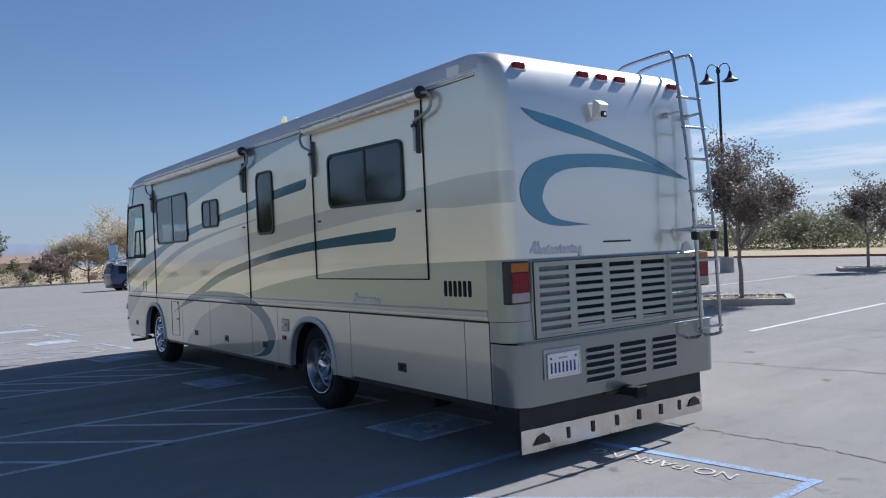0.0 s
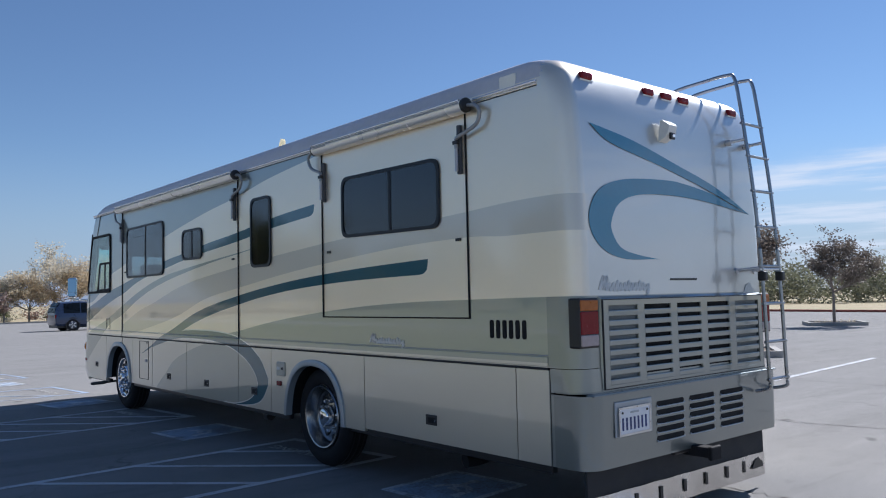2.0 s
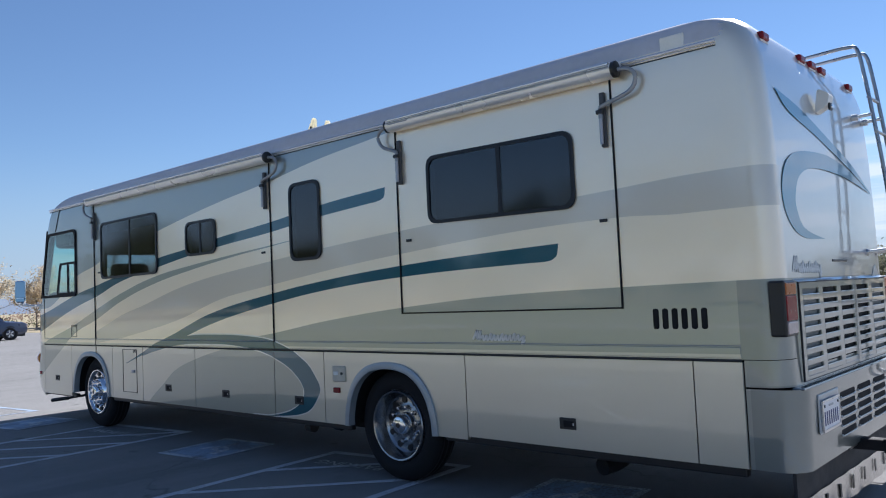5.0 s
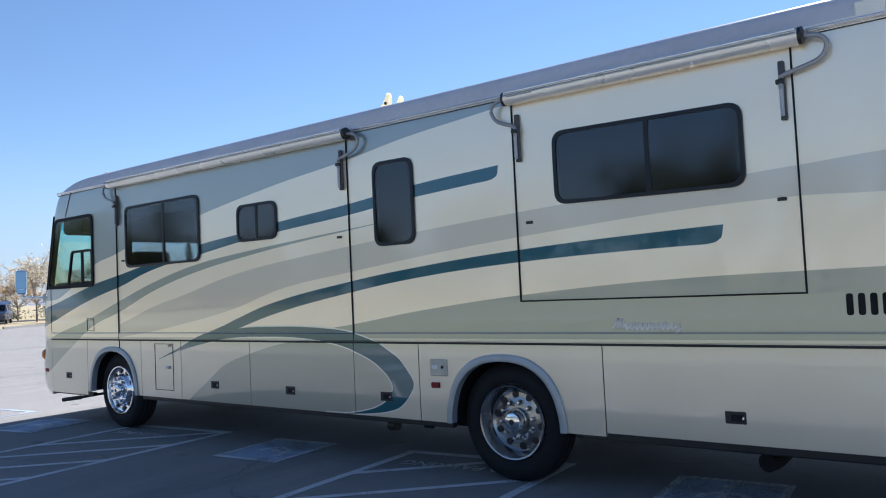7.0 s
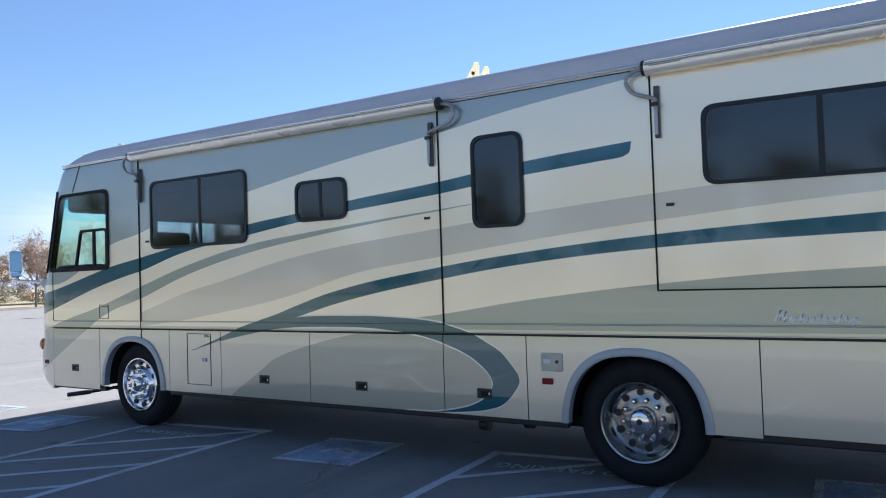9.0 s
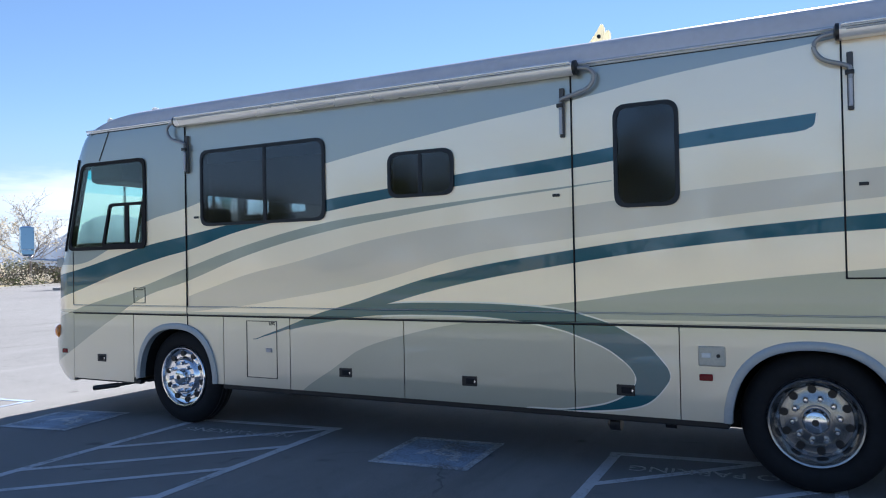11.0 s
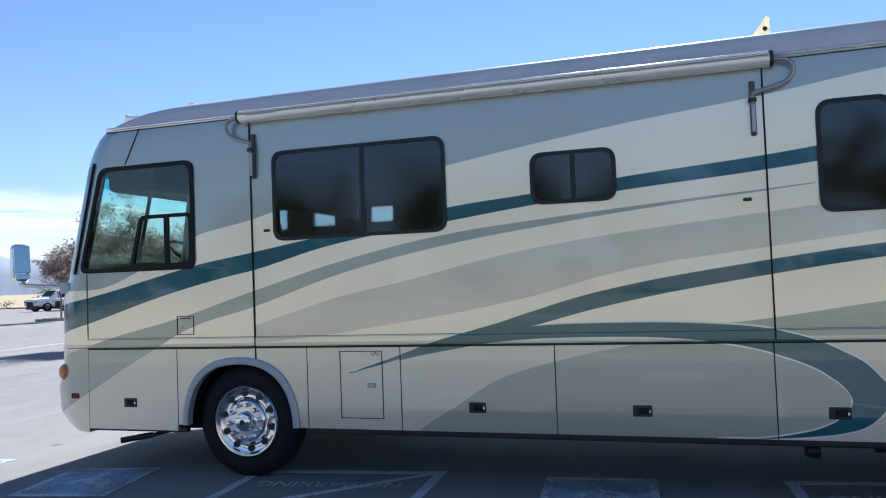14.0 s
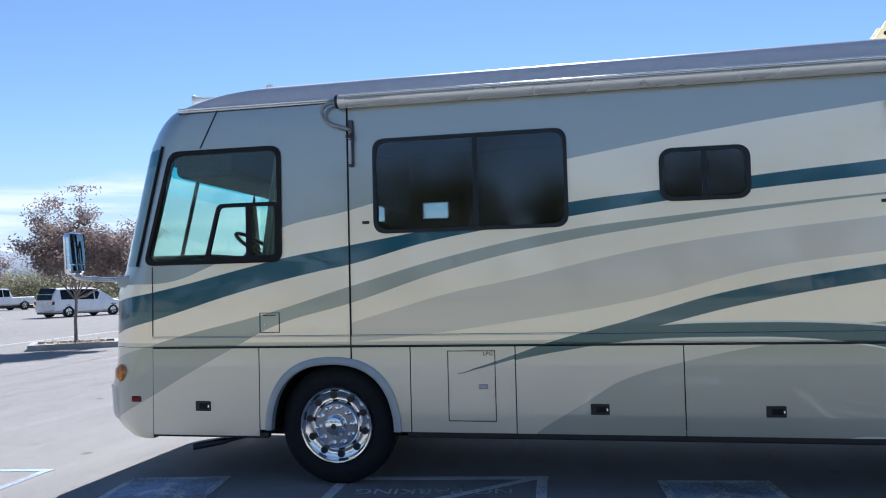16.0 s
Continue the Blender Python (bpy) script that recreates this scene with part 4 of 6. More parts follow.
def wheel(yc, front):
    w = part("wheel", lathe([(0.04, 0.28), (0.035, 0.30), (0.10, 0.31), (0.30, 0.31), (0.30, 0.20)], "X", 48, (WHEEL_X, yc, WHEEL_Z), False), STEEL, motorhome, "polished ten-hole truck wheel")
    ty = [(0.055, 0.292), (0.035, 0.315), (0.022, 0.36), (0.025, 0.41), (0.045, 0.45), (0.065, 0.472), (0.09, 0.483), (0.16, 0.486), (0.23, 0.483), (0.26, 0.468), (0.28, 0.43), (0.285, 0.36), (0.26, 0.30)]
    ty = [(a, 0.292 + (r - 0.292) * (WHEEL_Z - 0.292) / 0.194) for a, r in ty]
    part("tyre", lathe(ty, "X", 64, (WHEEL_X, yc, WHEEL_Z), False), RUBBER, w, "black worn tyre")
    for a in (0.105, 0.16, 0.215):
        part("tread_groove", lathe([(a - 0.008, WHEEL_Z + 0.0005), (a + 0.008, WHEEL_Z + 0.0005), (a + 0.008, WHEEL_Z - 0.006), (a - 0.008, WHEEL_Z - 0.006)], "X", 48, (WHEEL_X, yc, WHEEL_Z), False), BLACK, w)
    if front:
        prof = [(0.028, 0.300), (0.018, 0.292), (0.020, 0.280), (0.05, 0.265), (0.062, 0.235), (0.060, 0.20), (0.050, 0.188), (0.030, 0.180), (0.020, 0.165), (0.022, 0.10), (0.022, 0.0)]
        face, nut_r, hub = 0.050, 0.142, 0.022
    else:
        prof = [(0.028, 0.300), (0.018, 0.292), (0.022, 0.280), (0.06, 0.262), (0.13, 0.246), (0.148, 0.225), (0.150, 0.18), (0.142, 0.165), (0.136, 0.10), (0.10, 0.098), (0.10, 0.0)]
        face, nut_r, hub = 0.148, 0.145, 0.10
    part("rim", lathe(prof, "X", 56, (WHEEL_X, yc, WHEEL_Z), False), RIM if not front else CHROME, w, "polished aluminium rim")
    for k in range(10):
        a = k * math.tau / 10 + 0.2
        hole_r = 0.231 if front else 0.204
        ry, rz = yc + hole_r * math.cos(a), WHEEL_Z + hole_r * math.sin(a)
        x = 0.052 if front else 0.146
        part("hand_hole", lathe([(x - 0.006, 0.0), (x - 0.006, 0.027), (x + 0.012, 0.031)], "X", 14, (WHEEL_X, ry, rz)), BLACK, w)
        a += 0.31
        ny, nz = yc + nut_r * math.cos(a), WHEEL_Z + nut_r * math.sin(a)
        x0 = 0.02 if front else 0.137
        part("lug_nut", lathe([(x0 - 0.045, 0.0), (x0 - 0.044, 0.012), (x0 - 0.034, 0.019), (x0 + 0.005, 0.021)], "X", 8, (WHEEL_X, ny, nz)), CHROME, w)
    cap_x = -0.035 if front else 0.03
    part("hub_cap", lathe([(cap_x, 0.0), (cap_x, 0.045), (cap_x + 0.008, 0.068), (cap_x + 0.03, 0.082), (hub + 0.01, 0.088)], "X", 30, (WHEEL_X, yc, WHEEL_Z)), CHROME, w)
    part("hub_badge", lathe([(cap_x - 0.003, 0.0), (cap_x - 0.003, 0.022), (cap_x + 0.002, 0.022)], "X", 16, (WHEEL_X, yc, WHEEL_Z)), BLACK, w)
    bm = lathe([(0.0, 0.30), (0.02, 0.46), (0.06, 0.483), (0.24, 0.483), (0.27, 0.45), (0.27, 0.25), (0.27, 0.0)], "X", 40, (WIDE - 0.30, yc, WHEEL_Z))
    part("wheel", bm, RUBBER, motorhome, "black tyre on the far side")


wheel(9.335, True)
wheel(3.60, False)
part("axle", tube([(0.2, 3.60, WHEEL_Z), (WIDE - 0.2, 3.60, WHEEL_Z)], 0.08), RUBBER, motorhome)
part("axle", tube([(0.2, 9.335, WHEEL_Z), (WIDE - 0.2, 9.335, WHEEL_Z)], 0.06), RUBBER, motorhome)


# ---- awning cases over the slide-outs ----
def awning(y0, y1, back_bracket, front_bracket):
    za, zb = 2.995 + 0.003 * (y0 - 5), 2.995 + 0.003 * (y1 - 5)
    prof = [(-0.02, 0.055), (-0.07, 0.050), (-0.105, 0.030), (-0.118, 0.0), (-0.112, -0.022), (-0.090, -0.046), (-0.05, -0.055), (-0.01, -0.045), (0.0, 0.0), (0.0, 0.05)]
    bm = bmesh.new()
    r0 = [bm.verts.new((x, y0, za + z)) for x, z in prof]
    r1 = [bm.verts.new((x, y1, zb + z)) for x, z in prof]
    n = len(prof)
    for i in range(n):
        bm.faces.new((r0[i], r0[(i + 1) % n], r1[(i + 1) % n], r1[i]))
    bm.faces.new(r0[::-1])
    bm.faces.new(r1)
    bmesh.ops.recalc_face_normals(bm, faces=bm.faces)
    aw = part("slide_awning", smooth(bm, 30), AWNING, motorhome, "rolled silver slide-out awning")
    part("case_rail", tube([(-0.108, y0 + 0.01, za + 0.034), (-0.108, y1 - 0.01, zb + 0.034)], 0.010, 8), RAIL, aw, "bright upper rail")
    part("case_groove", tube([(-0.1165, y0 + 0.01, za + 0.013), (-0.1165, y1 - 0.01, zb + 0.013)], 0.0035, 6), ARM, aw)
    for y, z, s, yb in ((y0, za, -1, back_bracket), (y1, zb, 1, front_bracket)):
        part("end_cap", lathe([(y, 0.055), (y + s * 0.022, 0.055), (y + s * 0.032, 0.03), (y + s * 0.032, 0.0)], "Y", 20, (-0.06, 0, z)), BLACK, aw)
        # support arm: from the end cap out, down and back to its bracket
        path = bend([(-0.06, y + s * 0.03, z - 0.005), (-0.06, y + s * 0.11, z - 0.02), (-0.055, y + s * 0.15, z - 0.075), (-0.05, y + s * 0.10, z - 0.16), (-0.045, yb + s * 0.02, z - 0.215), (-0.045, yb, z - 0.24), (-0.045, yb, z - 0.30)], 5)
        part("support_arm", tube(path, 0.015, 8), ARM, aw, "curved grey awning arm")
        br = part("bracket", box(-0.028, yb - 0.019, 2.495, 0.004, yb + 0.019, 2.865, 0.008), BRACKET, aw)
        part("spring_tube", tube([(-0.045, yb, 2.70), (-0.045, yb, 2.515)], 0.013, 8), SPRING, br)
        part("knob", box(-0.062, yb - 0.024, 2.715, -0.028, yb + 0.03, 2.745, 0.006), BLACK, br)


awning(1.29, 3.40, 1.412, 3.345)
awning(5.15, 9.21, 5.262, 9.135)
for y0, y1 in ((3.14, 3.36), (8.85, 9.12)):
    part("maker_mark", box(-0.1195, y0, 2.990 + 0.003 * (y0 - 5), -0.112, y1, 2.998 + 0.003 * (y0 - 5)), ARM, motorhome)

# ---- roof ----
part("roof_patch", box(0.0, 0.83, 3.035, 0.02, 0.99, 3.13, 0.008), WHITE, motorhome, "white repair patch on the roof edge")


def roof_horn(x, y, z, s):
    bm = bmesh.new()
    out = [(0.075, 0.0), (0.08, 0.06), (0.02, 0.09), (-0.035, 0.16), (-0.07, 0.215), (-0.085, 0.20), (-0.085, 0.10), (-0.07, 0.0)]
    bm = slab([(u * s, v * s) for u, v in out], 0.06, lambda u, v, d: (x + d - 0.03, y + u, z + v))
    bmesh.ops.bevel(bm, geom=list(bm.edges), offset=0.010, segments=2, affect="EDGES")
    return part("roof_fin", smooth(bm), HORN, motorhome, "yellowed translucent plastic roof fin")


for x in (0.51, 0.69):
    fin = roof_horn(x, 5.18, 3.195, 1.25)
    part("fin_hole", lathe([(x - 0.036, 0.0), (x - 0.036, 0.016), (x - 0.026, 0.016)], "X", 12, (0, 5.11, 3.355)), BLACK, fin)
    part("fin_peg", tube([(x, 5.24, 3.31), (x, 5.295, 3.315)], 0.007, 6), WHITE, fin)
part("roof_vent", lathe([(3.16, 0.24), (3.25, 0.23), (3.285, 0.18), (3.30, 0.0)], "Z", 28, (0.55, 4.55, 0.0)), WHITE, motorhome, "low white roof vent")
part("roof_vent", lathe([(3.20, 0.30), (3.26, 0.29), (3.30, 0.22), (3.31, 0.0)], "Z", 28, (0.62, 2.2, 0.0)), WHITE, motorhome)
horn = part("air_horn", lathe([(10.40, 0.010), (10.56, 0.014), (10.63, 0.024), (10.67, 0.042), (10.67, 0.0)], "Y", 20, (0.34, 0, 3.215)), WHITE, motorhome, "white roof air horn")
part("horn_foot", box(0.32, 10.42, 3.12, 0.36, 10.46, 3.215), WHITE, horn)
part("antenna_bulb", lathe([(3.17, 0.05), (3.235, 0.035), (3.25, 0.018), (3.262, 0.034), (3.292, 0.031), (3.302, 0.0)], "Z", 18, (0.34, 9.96, 0.0)), WHITE, motorhome, "white roof antenna bulb")
part("antenna_loop", tube(bend([(0.52, 9.45, 3.20), (0.52, 9.50, 3.29), (0.52, 9.62, 3.312), (0.52, 9.72, 3.288), (0.52, 9.75, 3.20)], 5), 0.007, 6), STEEL, motorhome)

# ---- nose ----
lamp_bm = lathe([(-0.055, 0.0), (-0.046, 0.045), (-0.022, 0.070), (0.03, 0.080)], "X", 22)
bmesh.ops.transform(lamp_bm, matrix=pose(0.075, 11.205, 0.885, 0, 0, -38), verts=lamp_bm.verts)
part("clearance_lamp", lamp_bm, AMBER, motorhome, "amber front corner lamp")
part("corner_reflector", box(-0.008, 10.98, 0.655, 0.05, 11.07, 0.705, 0.012), RED, motorhome, "red front corner reflector")
bm = loft([0.50, 0.54, 0.62, 0.74, 0.765], 0.032)
for v in bm.verts:
    v.co.x = WIDE / 2 + (v.co.x - WIDE / 2) * 0.970
cut = bmesh.ops.bisect_plane(bm, geom=list(bm.verts) + list(bm.edges) + list(bm.faces), plane_co=(0, 11.13, 0), plane_no=(0, 1, 0), clear_inner=True)
bmesh.ops.contextual_create(bm, geom=[e for e in cut["geom_cut"] if isinstance(e, bmesh.types.BMEdge)])
bmesh.ops.recalc_face_normals(bm, faces=bm.faces)
part("front_bumper", smooth(bm, 30), BUMPER, motorhome, "grey front bumper standing proud")
TURN_MIRROR = Matrix.Translation((-0.09, 11.54, 0)) @ Matrix.Rotation(radians(-25), 4, "Z") @ Matrix.Translation((0, 0, 1.88)) @ Matrix.Rotation(radians(-5), 4, "X") @ Matrix.Translation((0.09, -11.54, -1.88))


def turned(bm):
    bmesh.ops.transform(bm, matrix=TURN_MIRROR, verts=bm.verts)
    return bm


mir = part("door_mirror", turned(box(-0.165, 11.48, 1.71, -0.015, 11.585, 2.065, 0.045, None, 4)), CHROME, motorhome, "chrome backed side mirror on an arm")
part("mirror_glass", turned(box(-0.157, 11.472, 1.795, -0.023, 11.482, 2.045, 0.004)), MIRROR, mir)
part("spot_mirror", turned(box(-0.15, 11.470, 1.735, -0.03, 11.481, 1.785, 0.004)), MIRROR, mir)
part("mirror_arm", tube(bend([(0.10, 11.19, 1.66), (0.02, 11.35, 1.672), (-0.08, 11.50, 1.69), (-0.09, 11.54, 1.73)], 5), 0.021, 10), STEEL, mir)
part("mirror_foot", box(0.06, 11.13, 1.60, 0.14, 11.24, 1.70, 0.015), GREY_TRIM, mir)
part("entry_step", box(0.55, 10.35, 0.29, 0.95, 10.55, 0.325, 0.01), BLACK, motorhome)
part("tow_bar", tube([(-0.06, 10.49, 0.31), (0.08, 10.28, 0.335), (0.09, 10.26, 0.337), (0.45, 9.9, 0.40)], [0.026, 0.026, 0.017, 0.017], 8), BLACK, motorhome, "black bar under the nose")

# ---- hanging gear below ----
part("drain_valve", lathe([(4.93, 0.0), (4.93, 0.055), (5.01, 0.055), (5.03, 0.03), (5.03, 0.0)], "Y", 18, (0.25, 0, 0.33)), BLACK, motorhome)
part("drain_pipe", tube([(0.25, 4.97, 0.33), (0.3, 4.97, 0.47)], 0.03, 8), BLACK, motorhome)
part("drain_valve", lathe([(4.52, 0.0), (4.52, 0.035), (4.60, 0.035), (4.60, 0.0)], "Y", 14, (0.25, 0, 0.36)), BLACK, motorhome)
part("drain_pipe", tube([(0.25, 4.56, 0.36), (0.3, 4.56, 0.47)], 0.022, 8), BLACK, motorhome)
part("exhaust_pipe", tube(bend([(0.24, 1.72, 0.31), (0.40, 1.68, 0.33), (0.62, 1.62, 0.42), (0.7, 1.6, 0.5)], 5), 0.062, 12), RUBBER, motorhome, "black exhaust pipe")

# ---- the back ----


def back_y(z, x=1.2):
    return along(REAR_Y, z)


def vinyl(out_curve, in_curve, name):
    """A curved vinyl sweep between two edges of equal length, laid on the back wall."""
    a, b = bend([(x, z, 0) for x, z in out_curve], 5), bend([(x, z, 0) for x, z in in_curve], 5)
    bm = bmesh.new()
    va = [bm.verts.new((p.x, back_y(p.y) - 0.005, p.y)) for p in a]
    vb = [bm.verts.new((p.x, back_y(p.y) - 0.005, p.y)) for p in b]
    for i in range(len(va) - 1):
        bm.faces.new((va[i], va[i + 1], vb[i + 1], vb[i]))
    bmesh.ops.remove_doubles(bm, verts=bm.verts, dist=1e-4)
    ex = bmesh.ops.extrude_face_region(bm, geom=list(bm.faces))
    for v in ex["geom"]:
        if isinstance(v, bmesh.types.BMVert):
            v.co.y += 0.003
    bmesh.ops.recalc_face_normals(bm, faces=bm.faces)
    part(name, bm, TEAL, motorhome, "teal vinyl sweep on the back wall")


vinyl([(0.24, 2.725), (0.70, 2.655), (1.22, 2.53), (1.73, 2.40), (2.22, 2.21)], [(0.24, 2.72), (0.45, 2.61), (1.02, 2.50), (1.65, 2.36), (2.22, 2.205)], "vinyl_sweep")
vinyl([(1.66, 2.345), (1.35, 2.385), (1.08, 2.40), (0.59, 2.37), (0.31, 2.29), (0.18, 2.14), (0.19, 1.99), (0.32, 1.87), (0.55, 1.815), (0.93, 1.82)],
      [(2.18, 2.213), (1.57, 2.275), (1.07, 2.29), (0.70, 2.265), (0.49, 2.19), (0.40, 2.06), (0.42, 1.97), (0.50, 1.89), (0.66, 1.85), (0.93, 1.818)], "vinyl_sweep")
for x in (0.29, 1.0, 1.23, 1.46, 2.17):
    y = back_y(3.06)
    lamp = part("marker_lamp", box(x - 0.058, y - 0.028, 3.036, x + 0.058, y + 0.05, 3.088, 0.014, None, 3), RED, motorhome, "red roof marker lamp")
    part("lamp_base", box(x - 0.066, y - 0.015, 3.026, x + 0.066, y + 0.06, 3.037), WHITE, lamp)
camd = part("rear_camera", slab(rounded([(-0.02, 2.655), (0.065, 2.70), (0.085, 2.775), (0.01, 2.825)], 0.022), 0.10, lambda u, v, d: (1.02 + d, 0.37 - u, v + 0.02)), WHITE, motorhome, "white rear view camera housing")
part("camera_face", box(1.04, 0.290, 2.69, 1.10, 0.306, 2.74, 0.006), BLACK, camd)
part("camera_lens", lathe([(0.282, 0.0), (0.282, 0.013), (0.294, 0.015)], "Y", 16, (1.07, 0, 2.715)), CHROME, camd)
part("panel_slot", box(1.06, back_y(1.675) - 0.006, 1.668, 1.40, back_y(1.675) + 0.004, 1.684, 0.003), BLACK, motorhome)
REAR_SCRIPT = simple("pale_grey_script", (0.54, 0.57, 0.58), 0.4, 0.1)
script_mark(0.56, 0.10, lambda u, v, d: (0.24 + u, back_y(1.60 + v) - 0.0035 + d, 1.60 + v), REAR_SCRIPT)
part("badge", slab([(2.06, 1.56), (2.24, 1.56), (2.22, 1.60), (2.17, 1.645), (2.11, 1.63), (2.09, 1.59)], 0.004, on_back(back_y(1.6) - 0.005)), REAR_SCRIPT, motorhome)

# tail lamps wrap a little round the corners
for s, x0 in ((1, -0.012), (-1, WIDE + 0.012)):
    xa, xb = sorted((x0 + s * 0.022, x0 + s * 0.212))
    tail = part("tail_lamp", box(xa - 0.004, 0.331, 1.235, xb + 0.004, 0.425, 1.558, 0.012), BLACK, motorhome, "stacked amber, red and clear tail lamp")
    for z0, z1, mt, nm in ((1.475, 1.545, AMBER_DULL, "amber_lens"), (1.325, 1.472, RED, "red_lens"), (1.248, 1.322, CLEAR, "reversing_lens")):
        part(nm, box(xa + 0.007, 0.325, z0, xb - 0.007, 0.415, z1, 0.008, None, 3), mt, tail)

# engine grille: backing, frame, uprights and slats
gr = part("engine_grille", ring_slab([(0.24, 0.965), (2.29, 0.965), (2.29, 1.54), (0.24, 1.54)], [(0.29, 1.005), (2.235, 1.005), (2.235, 1.505), (0.29, 1.505)], 0.03, on_back(0.322)), PAINT, motorhome, "sage louvred engine grille")
# dark sheet painted as the shade behind the slats
part("grille_backing", box(0.27, 0.342, 0.99, 2.26, 0.346, 1.52), SLOT_SHADE, gr)
part("grille_gap", ring_slab([(0.233, 0.958), (2.297, 0.958), (2.297, 1.547), (0.233, 1.547)], [(0.239, 0.964), (2.291, 0.964), (2.291, 1.541), (0.239, 1.541)], 0.01, on_back(0.3235)), SEAM, gr)
def bezel(outer, inner):
    bm = bmesh.new()
    rows = [[bm.verts.new(p) for p in o] for o in (outer, inner)]
    for i in range(4):
        bm.faces.new((rows[0][i], rows[0][(i + 1) % 4], rows[1][(i + 1) % 4], rows[1][i]))
    bmesh.ops.recalc_face_normals(bm, faces=bm.faces)
    return part("grille_bezel", bm, PAINT, gr, "sage sloped surround")


bezel([(0.215, 0.358, 0.946), (2.32, 0.358, 0.946), (2.32, 0.362, 1.572), (0.215, 0.362, 1.572)], [(0.239, 0.326, 0.964), (2.291, 0.326, 0.964), (2.291, 0.326, 1.541), (0.239, 0.326, 1.541)])
COLS = [(0.30, 0.61), (0.69, 1.0), (1.085, 1.39), (1.48, 1.79), (1.885, 2.215)]
for a, b in zip(COLS, COLS[1:]):
    part("upright", box(a[1], 0.322, 1.0, b[0], 0.340, 1.51, 0.006), PAINT, gr)
for a, b in (COLS[0], COLS[-1]):
    part("blanking_panel", box(a - 0.01, 0.3405, 1.0, b + 0.01, 0.3415, 1.51), BLANKING, gr, "sage panel closing the outer louvres")
for a, b in COLS:
    for k in range(8):
        z = 1.455 - 0.0645 * k
        part("slat", box(a - 0.012, 0.320, z - 0.022, b + 0.012, 0.339, z + 0.018, 0.007), PAINT, gr)
for a, b in ((0.71, 1.035), (1.11, 1.43), (1.52, 1.84)):
    for k in range(5):
        z = 0.825 - 0.0585 * k
        face = back_y(z)
        # flat dark plate, paints the shade of a slot that isn't cut
        slot = part("bumper_slot", slab(rounded([(a, z - 0.018), (b, z - 0.018), (b, z + 0.018), (a, z + 0.018)], 0.016), 0.008, on_back(face - 0.002)), SLOT_SHADE, motorhome)
        part("slot_lip", tube(bend([(a + 0.004, face - 0.003, z - 0.008), (a + 0.022, face - 0.005, z - 0.0195), (b - 0.022, face - 0.005, z - 0.0195), (b - 0.004, face - 0.003, z - 0.008)], 4), 0.0045, 6), GREY_TRIM, slot)
part("bumper_shelf", box(0.06, 0.276, 0.930, WIDE - 0.06, 0.345, 0.944, 0.006), PAINT, motorhome)
# number plate: its writing is plain bars
rec = part("plate_recess", box(0.245, 0.262, 0.655, 0.645, 0.274, 0.885, 0.008), GREY_TRIM, motorhome)
pl = part("number_plate", box(0.275, 0.252, 0.67, 0.60, 0.262, 0.84, 0.003), PLATE, rec, "white number plate with dark bars")
for k in range(7):
    part("plate_bar", box(0.300 + 0.041 * k, 0.250, 0.698, 0.317 + 0.041 * k, 0.253, 0.778), PLATE_INK, pl)
part("plate_bar", box(0.39, 0.250, 0.803, 0.48, 0.253, 0.815), GREY_TRIM, pl)
part("plate_frame", ring_slab([(0.268, 0.663), (0.607, 0.663), (0.607, 0.847), (0.268, 0.847)], [(0.28, 0.677), (0.595, 0.677), (0.595, 0.835), (0.28, 0.835)], 0.006, on_back(0.248)), STEEL, pl)
for x in (0.305, 0.57):
    part("plate_bolt", lathe([(0.247, 0.0), (0.247, 0.008), (0.253, 0.008)], "Y", 10, (x, 0, 0.812)), BLACK, pl)
# mud flap with its polished band
flap = part("mud_flap", box(0.06, 0.355, 0.10, 2.27, 0.375, 0.50), FLAP, motorhome, "full-width black mud flap")
bm = bmesh.new()
n = 40
r0 = [bm.verts.new((0.06 + 2.21 * i / n, 0.347 + 0.004 * math.sin(i * 1.1), 0.29 - 0.03 * i / n * 0.5)) for i in range(n + 1)]
r1 = [bm.verts.new((0.06 + 2.21 * i / n, 0.347 + 0.005 * math.sin(i * 1.1 + 0.6), 0.115 - 0.02 * i / n)) for i in range(n + 1)]
for i in range(n):
    bm.faces.new((r0[i], r0[i + 1], r1[i + 1], r1[i]))
band = part("flap_band", smooth(bm, 80), FLAP_STEEL, flap, "polished steel band")
for x in (0.55, 0.83, 1.12, 1.40, 1.69, 1.94):
    part("band_letter_bar", box(x - 0.016, 0.339, 0.16, x + 0.016, 0.343, 0.245), BLACK, band)
for x in (0.26, 2.14):
    part("band_badge", slab([(x - 0.09, 0.165), (x + 0.09, 0.165), (x + 0.08, 0.205), (x + 0.02, 0.245), (x - 0.04, 0.225), (x - 0.07, 0.185)], 0.004, on_back(0.339)), BLACK, band)
part("flap_tag", box(2.16, 0.350, 0.455, 2.25, 0.356, 0.485), WHITE, flap)
hitch = part("tow_hitch", box(1.12, 0.12, 0.415, 1.22, 0.40, 0.49, 0.012), RUBBER, motorhome, "black tow hitch receiver")
part("hitch_collar", box(1.105, 0.11, 0.405, 1.235, 0.145, 0.50, 0.01), RUBBER, hitch)
part("hitch_plate", box(0.95, 0.30, 0.44, 1.38, 0.345, 0.56, 0.01), BLACK, hitch)

# ---- rear ladder ----
lad = part("ladder", box(2.0, 0.165, 1.735, 2.36, 0.185, 1.755, 0.005), STEEL, motorhome, "bent steel tube roof ladder")
LX = (2.04, 2.32)


def ladder_y(z):
    return float(np.interp(z, [0.8, 1.5, 2.1, 2.6, 2.9, 3.3], [0.15, 0.165, 0.19, 0.23, 0.27, 0.315]))


